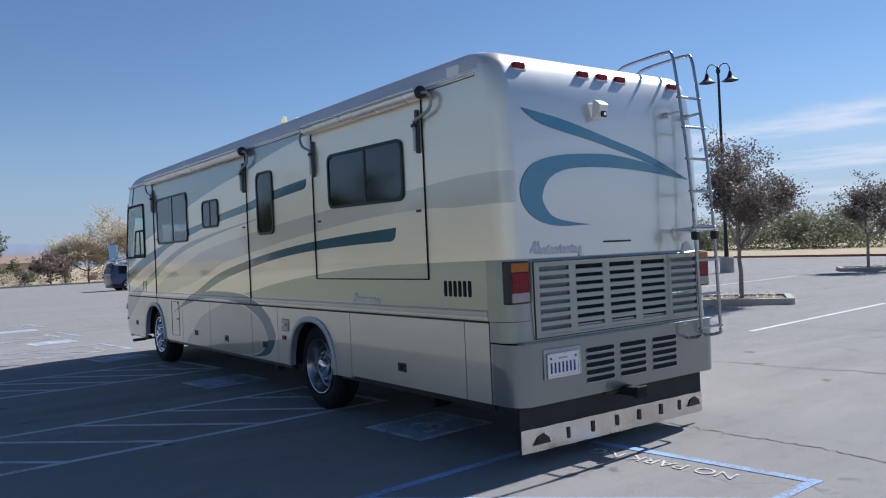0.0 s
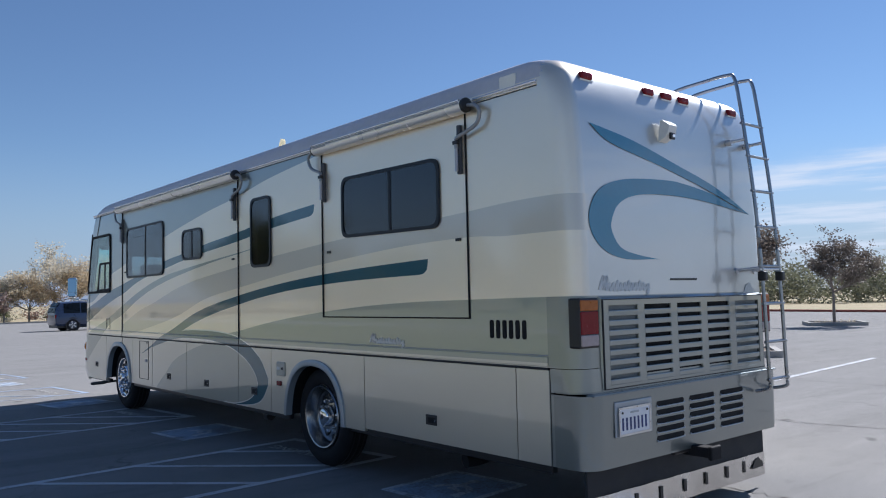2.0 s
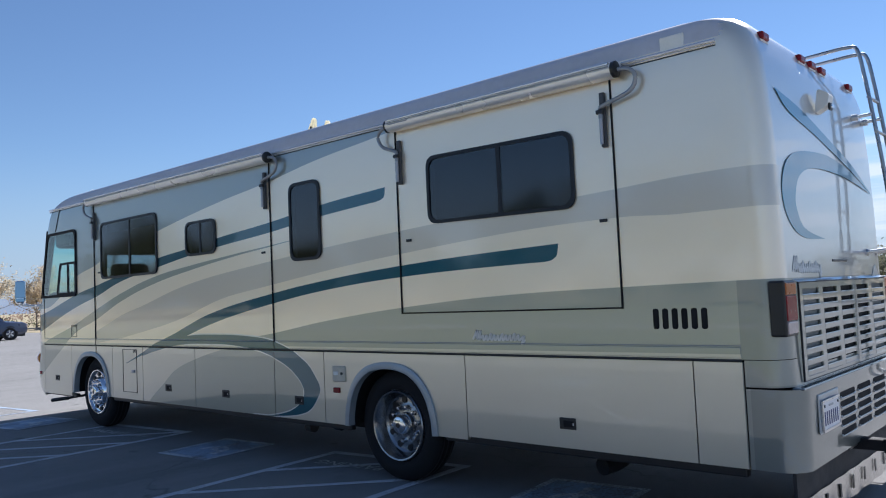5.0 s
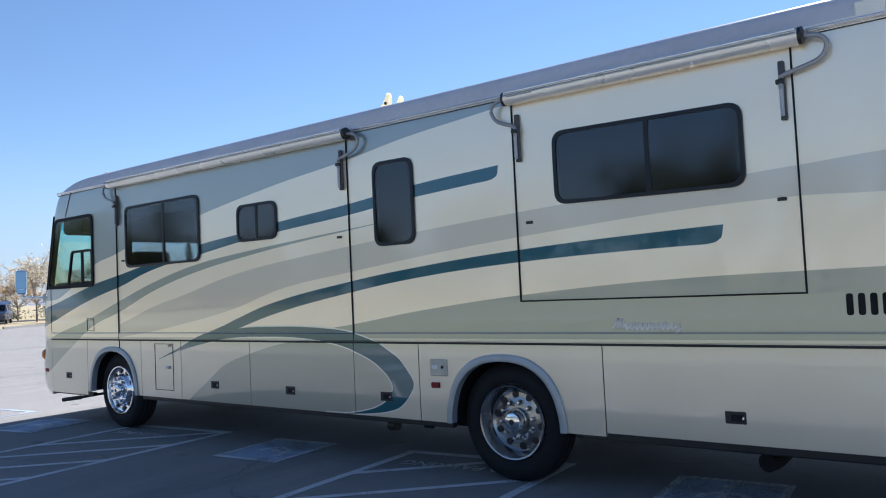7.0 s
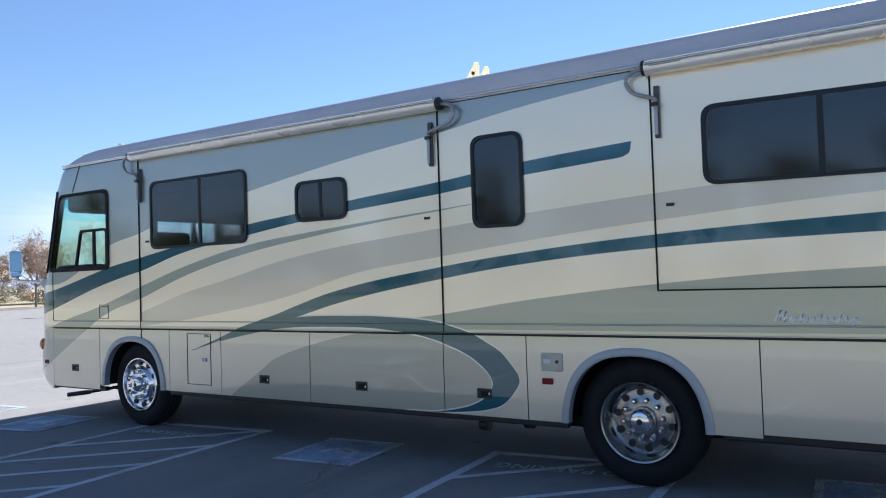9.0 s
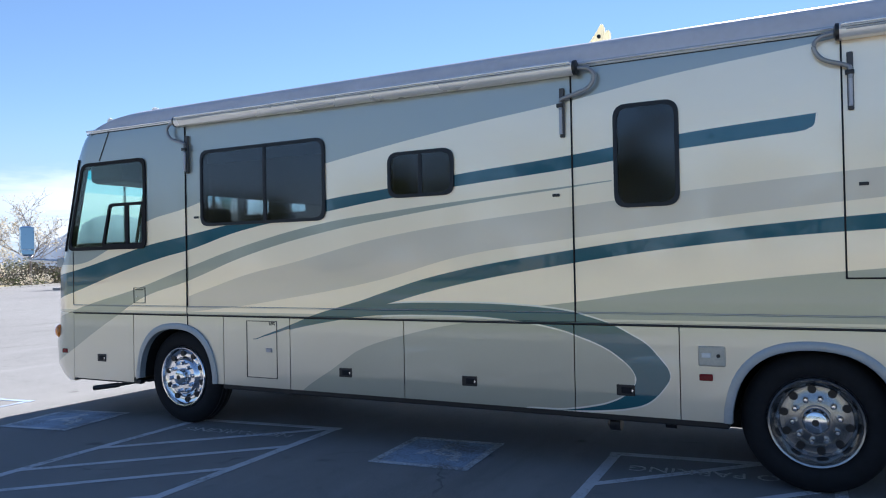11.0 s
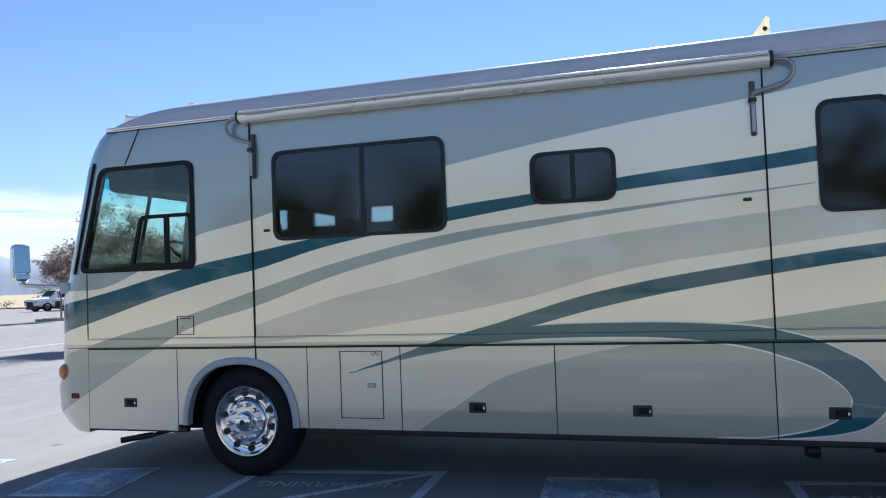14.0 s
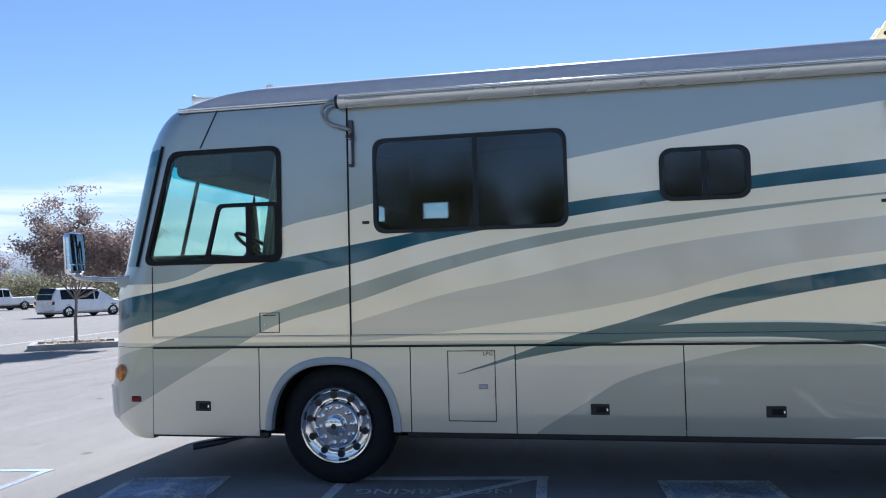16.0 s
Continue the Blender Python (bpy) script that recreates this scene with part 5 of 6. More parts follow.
for x in LX:
    path = bend([(x, 0.97, 3.20), (x, 0.96, 3.27), (x, 0.88, 3.325), (x, 0.60, 3.345), (x, 0.40, 3.35), (x, 0.33, 3.315)] + [(x, ladder_y(z), z) for z in (3.1, 2.8, 2.4, 2.0, 1.5, 1.0, 0.87)] + [(x, 0.16, 0.815), (x - 0.02, 0.26, 0.79)], 5)
    part("ladder_rail", tube(path, 0.0145, 10), LADDER, lad)
    part("ladder_joint", box(x - 0.028, 0.135, 1.655, x + 0.028, 0.20, 1.73, 0.012), BLACK, lad)
for z in (2.93, 2.66, 2.375, 2.085, 1.77, 1.475, 1.175, 0.885):
    part("rung", tube([(LX[0] - 0.03, ladder_y(z), z), (LX[1] + 0.03, ladder_y(z), z)], 0.012, 8), LADDER, lad)
for z in (2.80, 1.76):
    for x in LX:
        part("standoff", tube([(x, ladder_y(z), z), (x - 0.06, 0.40, z - 0.02)], 0.013, 8), STEEL, lad)
        part("standoff_foot", lathe([(0.345, 0.026), (0.39, 0.026)], "Y", 12, (x - 0.06, 0, z - 0.02)), STEEL, lad)


# ---- ground ----
bm = bmesh.new()
bmesh.ops.create_grid(bm, x_segments=1, y_segments=1, size=3500)
bmesh.ops.translate(bm, verts=bm.verts, vec=(0, 0, -0.03))
tagged(part("ground", bm, FIELD), "dry tan grass field round the car park", "ground", kind="structure")
LOT = [(-8.6, -60), (44, -60), (46, 5), (56, 50), (62, 79), (20, 78), (-8.6, 76)]
lot = tagged(part("parking_lot", slab(LOT, 0.02, on_floor(0.0)), ASPHALT), "worn sunlit grey asphalt car park", "asphalt", kind="structure")

tagged(part("lawn", slab([(-60, -60), (-8.8, -60), (-8.8, 80), (-60, 80)], 0.02, on_floor(0.0)), LAWN), "yellowing grass beside the car park", "grass", kind="structure")


def kerb_run(points, material, width=0.16, height=0.15):
    """A run of kerb stones along a line of the plan."""
    k = tagged(part("kerb", bmesh.new(), material), "low concrete kerb along the car park", "kerb", kind="structure")
    for a, b in zip(points, points[1:]):
        a, b = Vector(a), Vector(b)
        d = (b - a).normalized()
        n = Vector((-d.y, d.x))
        steps = max(1, int((b - a).length / 6.0))
        for i in range(steps):
            p, q = a.lerp(b, i / steps) + d * 0.01, a.lerp(b, (i + 1) / steps) - d * 0.01
            pts = [p, q, q + n * width, p + n * width]
            bm = slab([(v.x, v.y) for v in pts], height, lambda u, v, dd: (u, v, height - dd))
            part("kerb_stone", bm, material, k)
    return k


kerb_run([(46, 5), (56, 50), (62, 79)][::-1], RED_KERB)
kerb_run([(44, -60), (46, 5)][::-1], CONCRETE)
kerb_run([(62, 79), (20, 78), (-8.6, 76), (-8.6, -60)][::-1], CONCRETE)


# dry grass verge that cuts into the far end of the car park
tagged(part("verge", slab([(19.0, 57.5), (30.4, 62.2), (45.0, 71.5), (54.0, 78.2), (20.0, 77.6)], 0.02, on_floor(0.012)), FIELD), "dry grass verge at the car park's end", "grass", kind="structure")
kerb_run([(19.0, 57.5), (30.4, 62.2), (45.0, 71.5), (54.0, 78.2)], CONCRETE)


# long open joints in the paving
def paving_crack(seed, points, width):
    rng = random.Random(seed)
    mid = bend([(x, y, 0) for x, y in points], 14)
    bm = bmesh.new()
    rows = []
    for i, p in enumerate(mid):
        d = (mid[min(i + 1, len(mid) - 1)] - mid[max(i - 1, 0)]).normalized()
        n, off, w = Vector((-d.y, d.x, 0)), rng.gauss(0, 0.02), width * rng.uniform(0.35, 1.2)
        rows.append([bm.verts.new((p + n * (off + k * w / 2)).to_tuple()[:2] + (0.0035,)) for k in (-1, 1)])
    for a, b in zip(rows, rows[1:]):
        bm.faces.new((a[0], a[1], b[1], b[0]))
    return part("paving_crack", bm, TAR, lot, "thin dark crack in the asphalt")


for k, (pts, w) in enumerate((
        ([(1.75, 3.0), (1.95, 1.2), (2.0, 0.18), (2.02, -0.29), (2.08, -0.83), (2.03, -1.34), (2.1, -3.0), (2.0, -6.0), (2.2, -12.0)], 0.016),
        ([(5.2, 9.0), (5.25, 5.0), (5.34, 2.26), (5.46, 1.15), (5.63, 0.24), (5.7, -2.0), (5.6, -6.0), (5.8, -12.0)], 0.022),
        ([(-3.0, 18.2), (2.0, 18.6), (7.0, 18.3), (13.0, 18.9), (20.0, 18.6)], 0.03),
        ([(9.4, 20.0), (9.6, 12.0), (9.5, 6.0), (9.7, 0.0), (9.6, -8.0)], 0.025))):
    paving_crack(40 + k, pts, w)


# ---- painted markings ----
def stripe_on_ground(a, b, width=0.10, material=LINE_WHITE, z=0.004):
    a, b = Vector(a), Vector(b)
    n = Vector((-(b - a).y, (b - a).x)).normalized() * width / 2
    pts = [a + n, b + n, b - n, a - n]
    return part("painted_line", slab([(p.x, p.y) for p in pts], 0.003, on_floor(z)), material, lot)


TILT_X = 0.06


def aisle(y0, y1, head, end=-5.4, material=LINE_WHITE, head_material=None, words=-0.30, first=None, pitch=0.93):
    """A hatched access aisle beside a stall: two long lines, a head line and slanting hatches."""
    def p(x, y):
        return (x + 0.12 * (y1 - y), y + TILT_X * (x - head))
    stripe_on_ground(p(head, y1), p(end, y1), 0.08, material)
    stripe_on_ground(p(head, y0), p(end, y0), 0.08, material)
    stripe_on_ground(p(head, y1 + 0.05), p(head, y0 - 0.05), 0.085, head_material or material, 0.0045)
    low = head - 0.51 if first is None else first
    run = 0.84 * (y1 - y0)
    while low - run > end + 0.2:
        cut = max(0.0, (low - head) / run)
        stripe_on_ground(p(low - run, y1), p(low - run * cut, y0 + (y1 - y0) * cut), 0.065, material, 0.0042)
        low -= pitch
    w = lettering("NO PARKING", 0.20, LINE_TEXT, lot, Matrix.Translation((head + words, (y0 + y1) / 2, 0.0055)) @ Matrix.Rotation(radians(97), 4, "Z") @ Matrix.Scale(1.0, 4, (1, 0, 0)), "painted_words", "", 0.0006)
    return w


aisle(3.50, 5.08, 0.62, first=1.04)
aisle(7.76, 9.33, 0.30, first=0.33, pitch=0.76)
aisle(12.1, 13.7, 0.1, -5.4, LINE_FAINT)
aisle(16.3, 17.9, 0.0, -5.4, LINE_FAINT)
aisle(20.6, 22.2, -0.1, -5.4, LINE_FAINT)
# the near aisle behind the motorhome is freshly blue
aisle(-1.22, 0.78, 1.02, -5.4, LINE_BLUE, LINE_BLUE, -0.10)


def access_box(x, y, turn):
    """A faded blue square with the white wheelchair sign."""
    m = pose(x, y, 0, 0, 0, turn)

    def flat(z):
        return lambda u, v, d: tuple(m @ Vector((u, v, z - d)))
    sq = part("access_square", slab([(-0.45, -0.42), (0.45, -0.42), (0.45, 0.42), (-0.45, 0.42)], 0.002, flat(0.0045)), BOX_BLUE, lot, "faded blue square with a white wheelchair sign")
    o, i = [(-0.45, -0.42), (0.45, -0.42), (0.45, 0.42), (-0.45, 0.42)], [(-0.39, -0.36), (0.39, -0.36), (0.39, 0.36), (-0.39, 0.36)]
    part("square_border", ring_slab(o, i, 0.001, flat(0.0065)), BOX_WHITE, sq)
    arc_o = [(0.20 * math.cos(a) - 0.10, 0.20 * math.sin(a) - 0.03) for a in np.linspace(-2.3, 1.6, 16)]
    arc_i = [(0.14 * math.cos(a) - 0.10, 0.14 * math.sin(a) - 0.03) for a in np.linspace(-2.3, 1.6, 16)]
    part("sign_wheel", slab(arc_o + arc_i[::-1], 0.001, flat(0.0066)), BOX_WHITE, sq)
    part("sign_head", slab([(0.24 + 0.05 * math.cos(a), 0.05 * math.sin(a)) for a in np.linspace(0, math.tau, 12, endpoint=False)], 0.001, flat(0.0066)), BOX_WHITE, sq)
    part("sign_body", slab([(0.18, 0.03), (0.18, -0.03), (-0.02, -0.03), (-0.06, -0.20), (-0.22, -0.26), (-0.23, -0.20), (-0.11, -0.15), (-0.07, 0.03)], 0.001, flat(0.0067)), BOX_WHITE, sq)


for x, y, a in ((-0.26, 10.66, 10), (0.08, 6.42, 5), (-0.62, 15.1, 8), (-0.7, 19.6, 8), (0.45, 2.1, 5)):
    access_box(x, y, a)
# far stall lines
for a, b in (((14.8, 4.28), (8.57, 3.78)), ((24.0, 4.9), (16.5, 4.5)), ((30.0, -2.0), (10.0, -3.2)), ((26.0, 12.6), (17.0, 12.0)), ((30.0, 26.0), (11.0, 24.6)), ((33.0, 20.5), (18.0, 19.6))):
    stripe_on_ground(a, b, 0.11)


# ---- trees ----
def tube_data(pts, rad, sides, verts, faces):
    up = Vector((0.3, 0.1, 1)).normalized()
    base = None
    for i, p in enumerate(pts):
        d = (pts[min(i + 1, len(pts) - 1)] - pts[max(i - 1, 0)]).normalized()
        s = d.cross(up)
        s = s.normalized() if s.length > 0.05 else d.cross(Vector((1, 0, 0))).normalized()
        t = s.cross(d)
        cur = len(verts)
        for k in range(sides):
            a = k * math.tau / sides
            verts.append(tuple(p + rad[i] * (math.cos(a) * s + math.sin(a) * t)))
        if base is not None:
            for k in range(sides):
                faces.append((base + k, base + (k + 1) % sides, cur + (k + 1) % sides, cur + k))
        base = cur


def mesh_part(name, verts, faces, material, parent=None, label="", smooth_shade=False):
    me = bpy.data.meshes.new(name)
    me.from_pydata(verts, [], faces)
    me.materials.append(material)
    if smooth_shade:
        me.polygons.foreach_set("use_smooth", [True] * len(me.polygons))
    me.update()
    ob = new(name, me)
    ob.parent = parent
    return tagged(ob, label)


def leaf_quad(rng, p, size, verts, faces):
    d = Vector((rng.gauss(0, 1), rng.gauss(0, 1), rng.gauss(0, 0.7))).normalized()
    n = d.cross(Vector((rng.gauss(0, 1), rng.gauss(0, 1), rng.gauss(0, 1)))).normalized()
    i = len(verts)
    l, w = size * rng.uniform(0.7, 1.3), size * rng.uniform(0.35, 0.6)
    verts.extend((tuple(p - d * l * 0.5), tuple(p + n * w * 0.5), tuple(p + d * l * 0.5), tuple(p - n * w * 0.5)))
    faces.append((i, i + 1, i + 2, i + 3))


def tree(seed, x, y, height, clear, spread, leaves, leaf_size, leaf_mat, label, trunk_r=0.06, bushy=1.0):
    """A trunk with forking limbs and a crown of single leaves in clumps."""
    rng = random.Random(seed)
    t = thing("tree", label, "tree", (x, y, 0), 0.0)
    verts, faces, tips = [], [], []
    trunk = [Vector((rng.uniform(-0.006, 0.006) * k, rng.uniform(-0.006, 0.006) * k, clear * k / 4)) for k in range(5)]
    tube_data(trunk, [trunk_r * (1.15 - 0.08 * k) for k in range(5)], 8, verts, faces)

    def grow(p, d, length, r, depth):
        pts, rad = [p], [r]
        q = p
        for k in range(4):
            d = (d + Vector((rng.gauss(0, 0.13), rng.gauss(0, 0.13), rng.gauss(0.10, 0.08)))).normalized()
            q = q + d * length / 4
            pts.append(q)
            rad.append(r * (1 - 0.16 * (k + 1)))
        tube_data(pts, rad, 5 if depth < 2 else 4, verts, faces)
        tips.extend(pts[1:] if depth >= 2 else pts[2:] if depth == 1 else [])
        if depth < 3:
            for k in range(rng.choice((3, 3, 4)) if depth < 2 else 3):
                a = rng.uniform(0, math.tau)
                side = Vector((math.cos(a), math.sin(a), rng.uniform(-0.2, 0.6)))
                grow(rng.choice(pts[2:]), (d * 0.55 + side * 0.75).normalized(), length * rng.uniform(0.5, 0.78), r * 0.55, depth + 1)

    top = trunk[-1]
    limb = (height - clear) * 0.50
    for k in range(8):
        a = k * 2.4 + rng.uniform(-0.4, 0.4)
        out = spread / max(0.5, (height - clear)) * 1.25
        grow(top - Vector((0, 0, rng.uniform(0, 0.25) * clear * 0.3)), Vector((math.cos(a) * out, math.sin(a) * out, (0.05, 0.9, 0.35, 1.3, 0.15, 0.6, 1.0, 0.25)[k])).normalized(), limb * rng.uniform(0.75, 1.0), trunk_r * 0.55, 0)
    grow(top, Vector((0, 0, 1)), limb * 1.1, trunk_r * 0.7, 0)
    mesh_part("trunk", verts, faces, BARK, t, "bare grey-brown trunk and limbs", True)
    verts, faces = [], []
    for k in range(leaves):
        c = rng.choice(tips)
        s = 0.115 * bushy * max(spread, 1.2) / 1.6
        p = c + Vector((rng.gauss(0, s), rng.gauss(0, s), rng.gauss(0, s * 0.8)))
        if p.z < clear * 0.92 or p.z > height * 1.03:
            continue
        leaf_quad(rng, p, leaf_size, verts, faces)
    mesh_part("crown", verts, faces, leaf_mat, t)
    return t


def island(x, y, turn, a=1.15, b=0.95):
    """A small raised kerb island with mulch."""
    i = thing("tree_island", "raised concrete kerb island filled with mulch", "kerb island", (x, y, 0), turn)
    part("kerb_frame", ring_slab(rounded([(-a, -b), (a, -b), (a, b), (-a, b)], 0.12), rounded([(-a + 0.16, -b + 0.16), (a - 0.16, -b + 0.16), (a - 0.16, b - 0.16), (-a + 0.16, b - 0.16)], 0.08), 0.15, lambda u, v, d: (u, v, 0.15 - d)), CONCRETE, i)
    part("mulch", slab([(-a + 0.15, -b + 0.15), (a - 0.15, -b + 0.15), (a - 0.15, b - 0.15), (-a + 0.15, b - 0.15)], 0.10, lambda u, v, d: (u, v, 0.10 - d)), MULCH, i)
    rng = random.Random(int(x * 10))
    verts, faces = [], []
    for k in range(90):
        leaf_quad(rng, Vector((rng.uniform(-a * 0.7, a * 0.7), rng.gauss(0, b * 0.25), 0.12 + abs(rng.gauss(0, 0.06)))), 0.09, verts, faces)
    tagged(mesh_part("groundcover", verts, faces, LEAF_PALE, i), kind="stuff")
    return i


island(14.0, 7.35, -57)
tree(3, 14.1, 7.45, 4.2, 1.45, 1.45, 15000, 0.085, LEAF_PLUM, "small plum-leaved tree in a kerb island", 0.055)
island(30.6, 11.9, -57)
tree(8, 30.4, 11.8, 4.3, 1.5, 1.4, 9000, 0.11, LEAF_PLUM, "small dark-leaved tree standing farther off", 0.06)
island(13.45, 21.7, -55, 1.15, 0.8)
tree(21, 13.45, 21.7, 4.3, 1.4, 1.75, 26000, 0.088, LEAF_DUSK, "dull plum-leaved tree in a kerb island", 0.045)
island(30.6, 40.8, -55, 1.25, 0.8)
tree(33, 30.6, 40.8, 4.6, 1.9, 1.5, 6000, 0.13, LEAF_DUSK, "slim dull-leaved tree in a far kerb island", 0.05)
tree(56, 37.4, 67.2, 7.8, 2.3, 2.0, 1300, 0.20, LEAF_PALE, "tall half-bare tree on the verge", 0.10, 1.2)
tree(57, 31.0, 66.0, 6.4, 1.8, 2.2, 5200, 0.17, LEAF_RED, "russet tree on the dry verge", 0.09, 1.2)
island(31.8, 53.8, -60, 1.25, 0.8)
tree(55, 31.8, 53.8, 3.2, 1.3, 1.2, 3600, 0.12, LEAF_DUSK, "young dull-leaved tree in a kerb island", 0.045)
# autumn trees beyond the far kerb
for k, (x, y, h, s, mat, n, lab) in enumerate((
        (12.6, 86.0, 5.6, 2.9, LEAF_PALE, 2600, "pale autumn tree in the field"), (14.6, 84.5, 5.0, 2.6, LEAF_AMBER, 2600, "low amber autumn tree"), (17.4, 86.5, 8.4, 3.0, LEAF_PALE, 3000, "tall pale autumn tree"),
        (18.8, 84.0, 6.8, 2.8, LEAF_AMBER, 2800, "round amber autumn tree"), (10.6, 82.5, 3.4, 2.0, LEAF_DUSK, 2000, "short russet tree in the field"), (6.0, 88.0, 5.6, 2.2, LEAF_GREEN, 2000, "dark green tree in the field"),
        (22.5, 86.0, 7.4, 3.0, LEAF_PALE, 2800, "pale wide autumn tree"), (26.5, 83.0, 6.4, 2.6, LEAF_AMBER, 2400, "amber tree in dry grass"), (28.6, 73.5, 7.0, 2.3, LEAF_PALE, 1500, "half-bare pale tree near the kerb"),
        (40.5, 80.5, 7.9, 2.6, LEAF_PALE, 1500, "half-bare pale tree by the kerb"), (36.0, 81.5, 5.0, 2.0, LEAF_RED, 1600, "small russet tree by the kerb"), (31.5, 84.0, 5.8, 2.3, LEAF_AMBER, 1800, "amber tree by the kerb"))):
    tree(100 + k, x, y, h, h * 0.25, s, int(n * 1.7), 0.24, mat, lab, 0.09, 1.2)


# ---- lamp posts ----
def street_lamp(x, y, turn, height=9.75):
    l = thing("street_lamp", "tall black twin-arm lamp post on a concrete pier", "street lamp", (x, y, 0), turn, "car park lamps")
    part("pier", lathe([(0.0, 0.33), (0.72, 0.33), (0.76, 0.29), (0.76, 0.0)], "Z", 24), CONCRETE, l, "round concrete pier")
    part("pole", tube([(0, 0, 0.76), (0, 0, 1.5), (0, 0, height)], [0.11, 0.085, 0.055], 12), LAMP_BLACK, l)
    part("finial", lathe([(height - 0.25, 0.085), (height - 0.1, 0.11), (height, 0.06), (height + 0.12, 0.0)], "Z", 14), LAMP_BLACK, l)
    for s in (-1, 1):
        arm = part("arm", tube(bend([(0, 0, height - 0.15), (s * 0.12, 0, height + 0.12), (s * 0.36, 0, height + 0.18), (s * 0.50, 0, height - 0.02), (s * 0.52, 0, height - 0.22)], 6), 0.024, 8), LAMP_BLACK, l)
        part("shade", lathe([(height - 0.20, 0.05), (height - 0.36, 0.10), (height - 0.48, 0.14), (height - 0.58, 0.26), (height - 0.66, 0.40), (height - 0.665, 0.38), (height - 0.57, 0.20), (height - 0.5, 0.0)], "Z", 24, (s * 0.52, 0, 0)), LAMP_BLACK, arm)
    return l


lamp_post = street_lamp(28.9, 17.6, -57)
copy_thing(lamp_post, pose(27.5, 43.2, 0, 0, 0, -50))


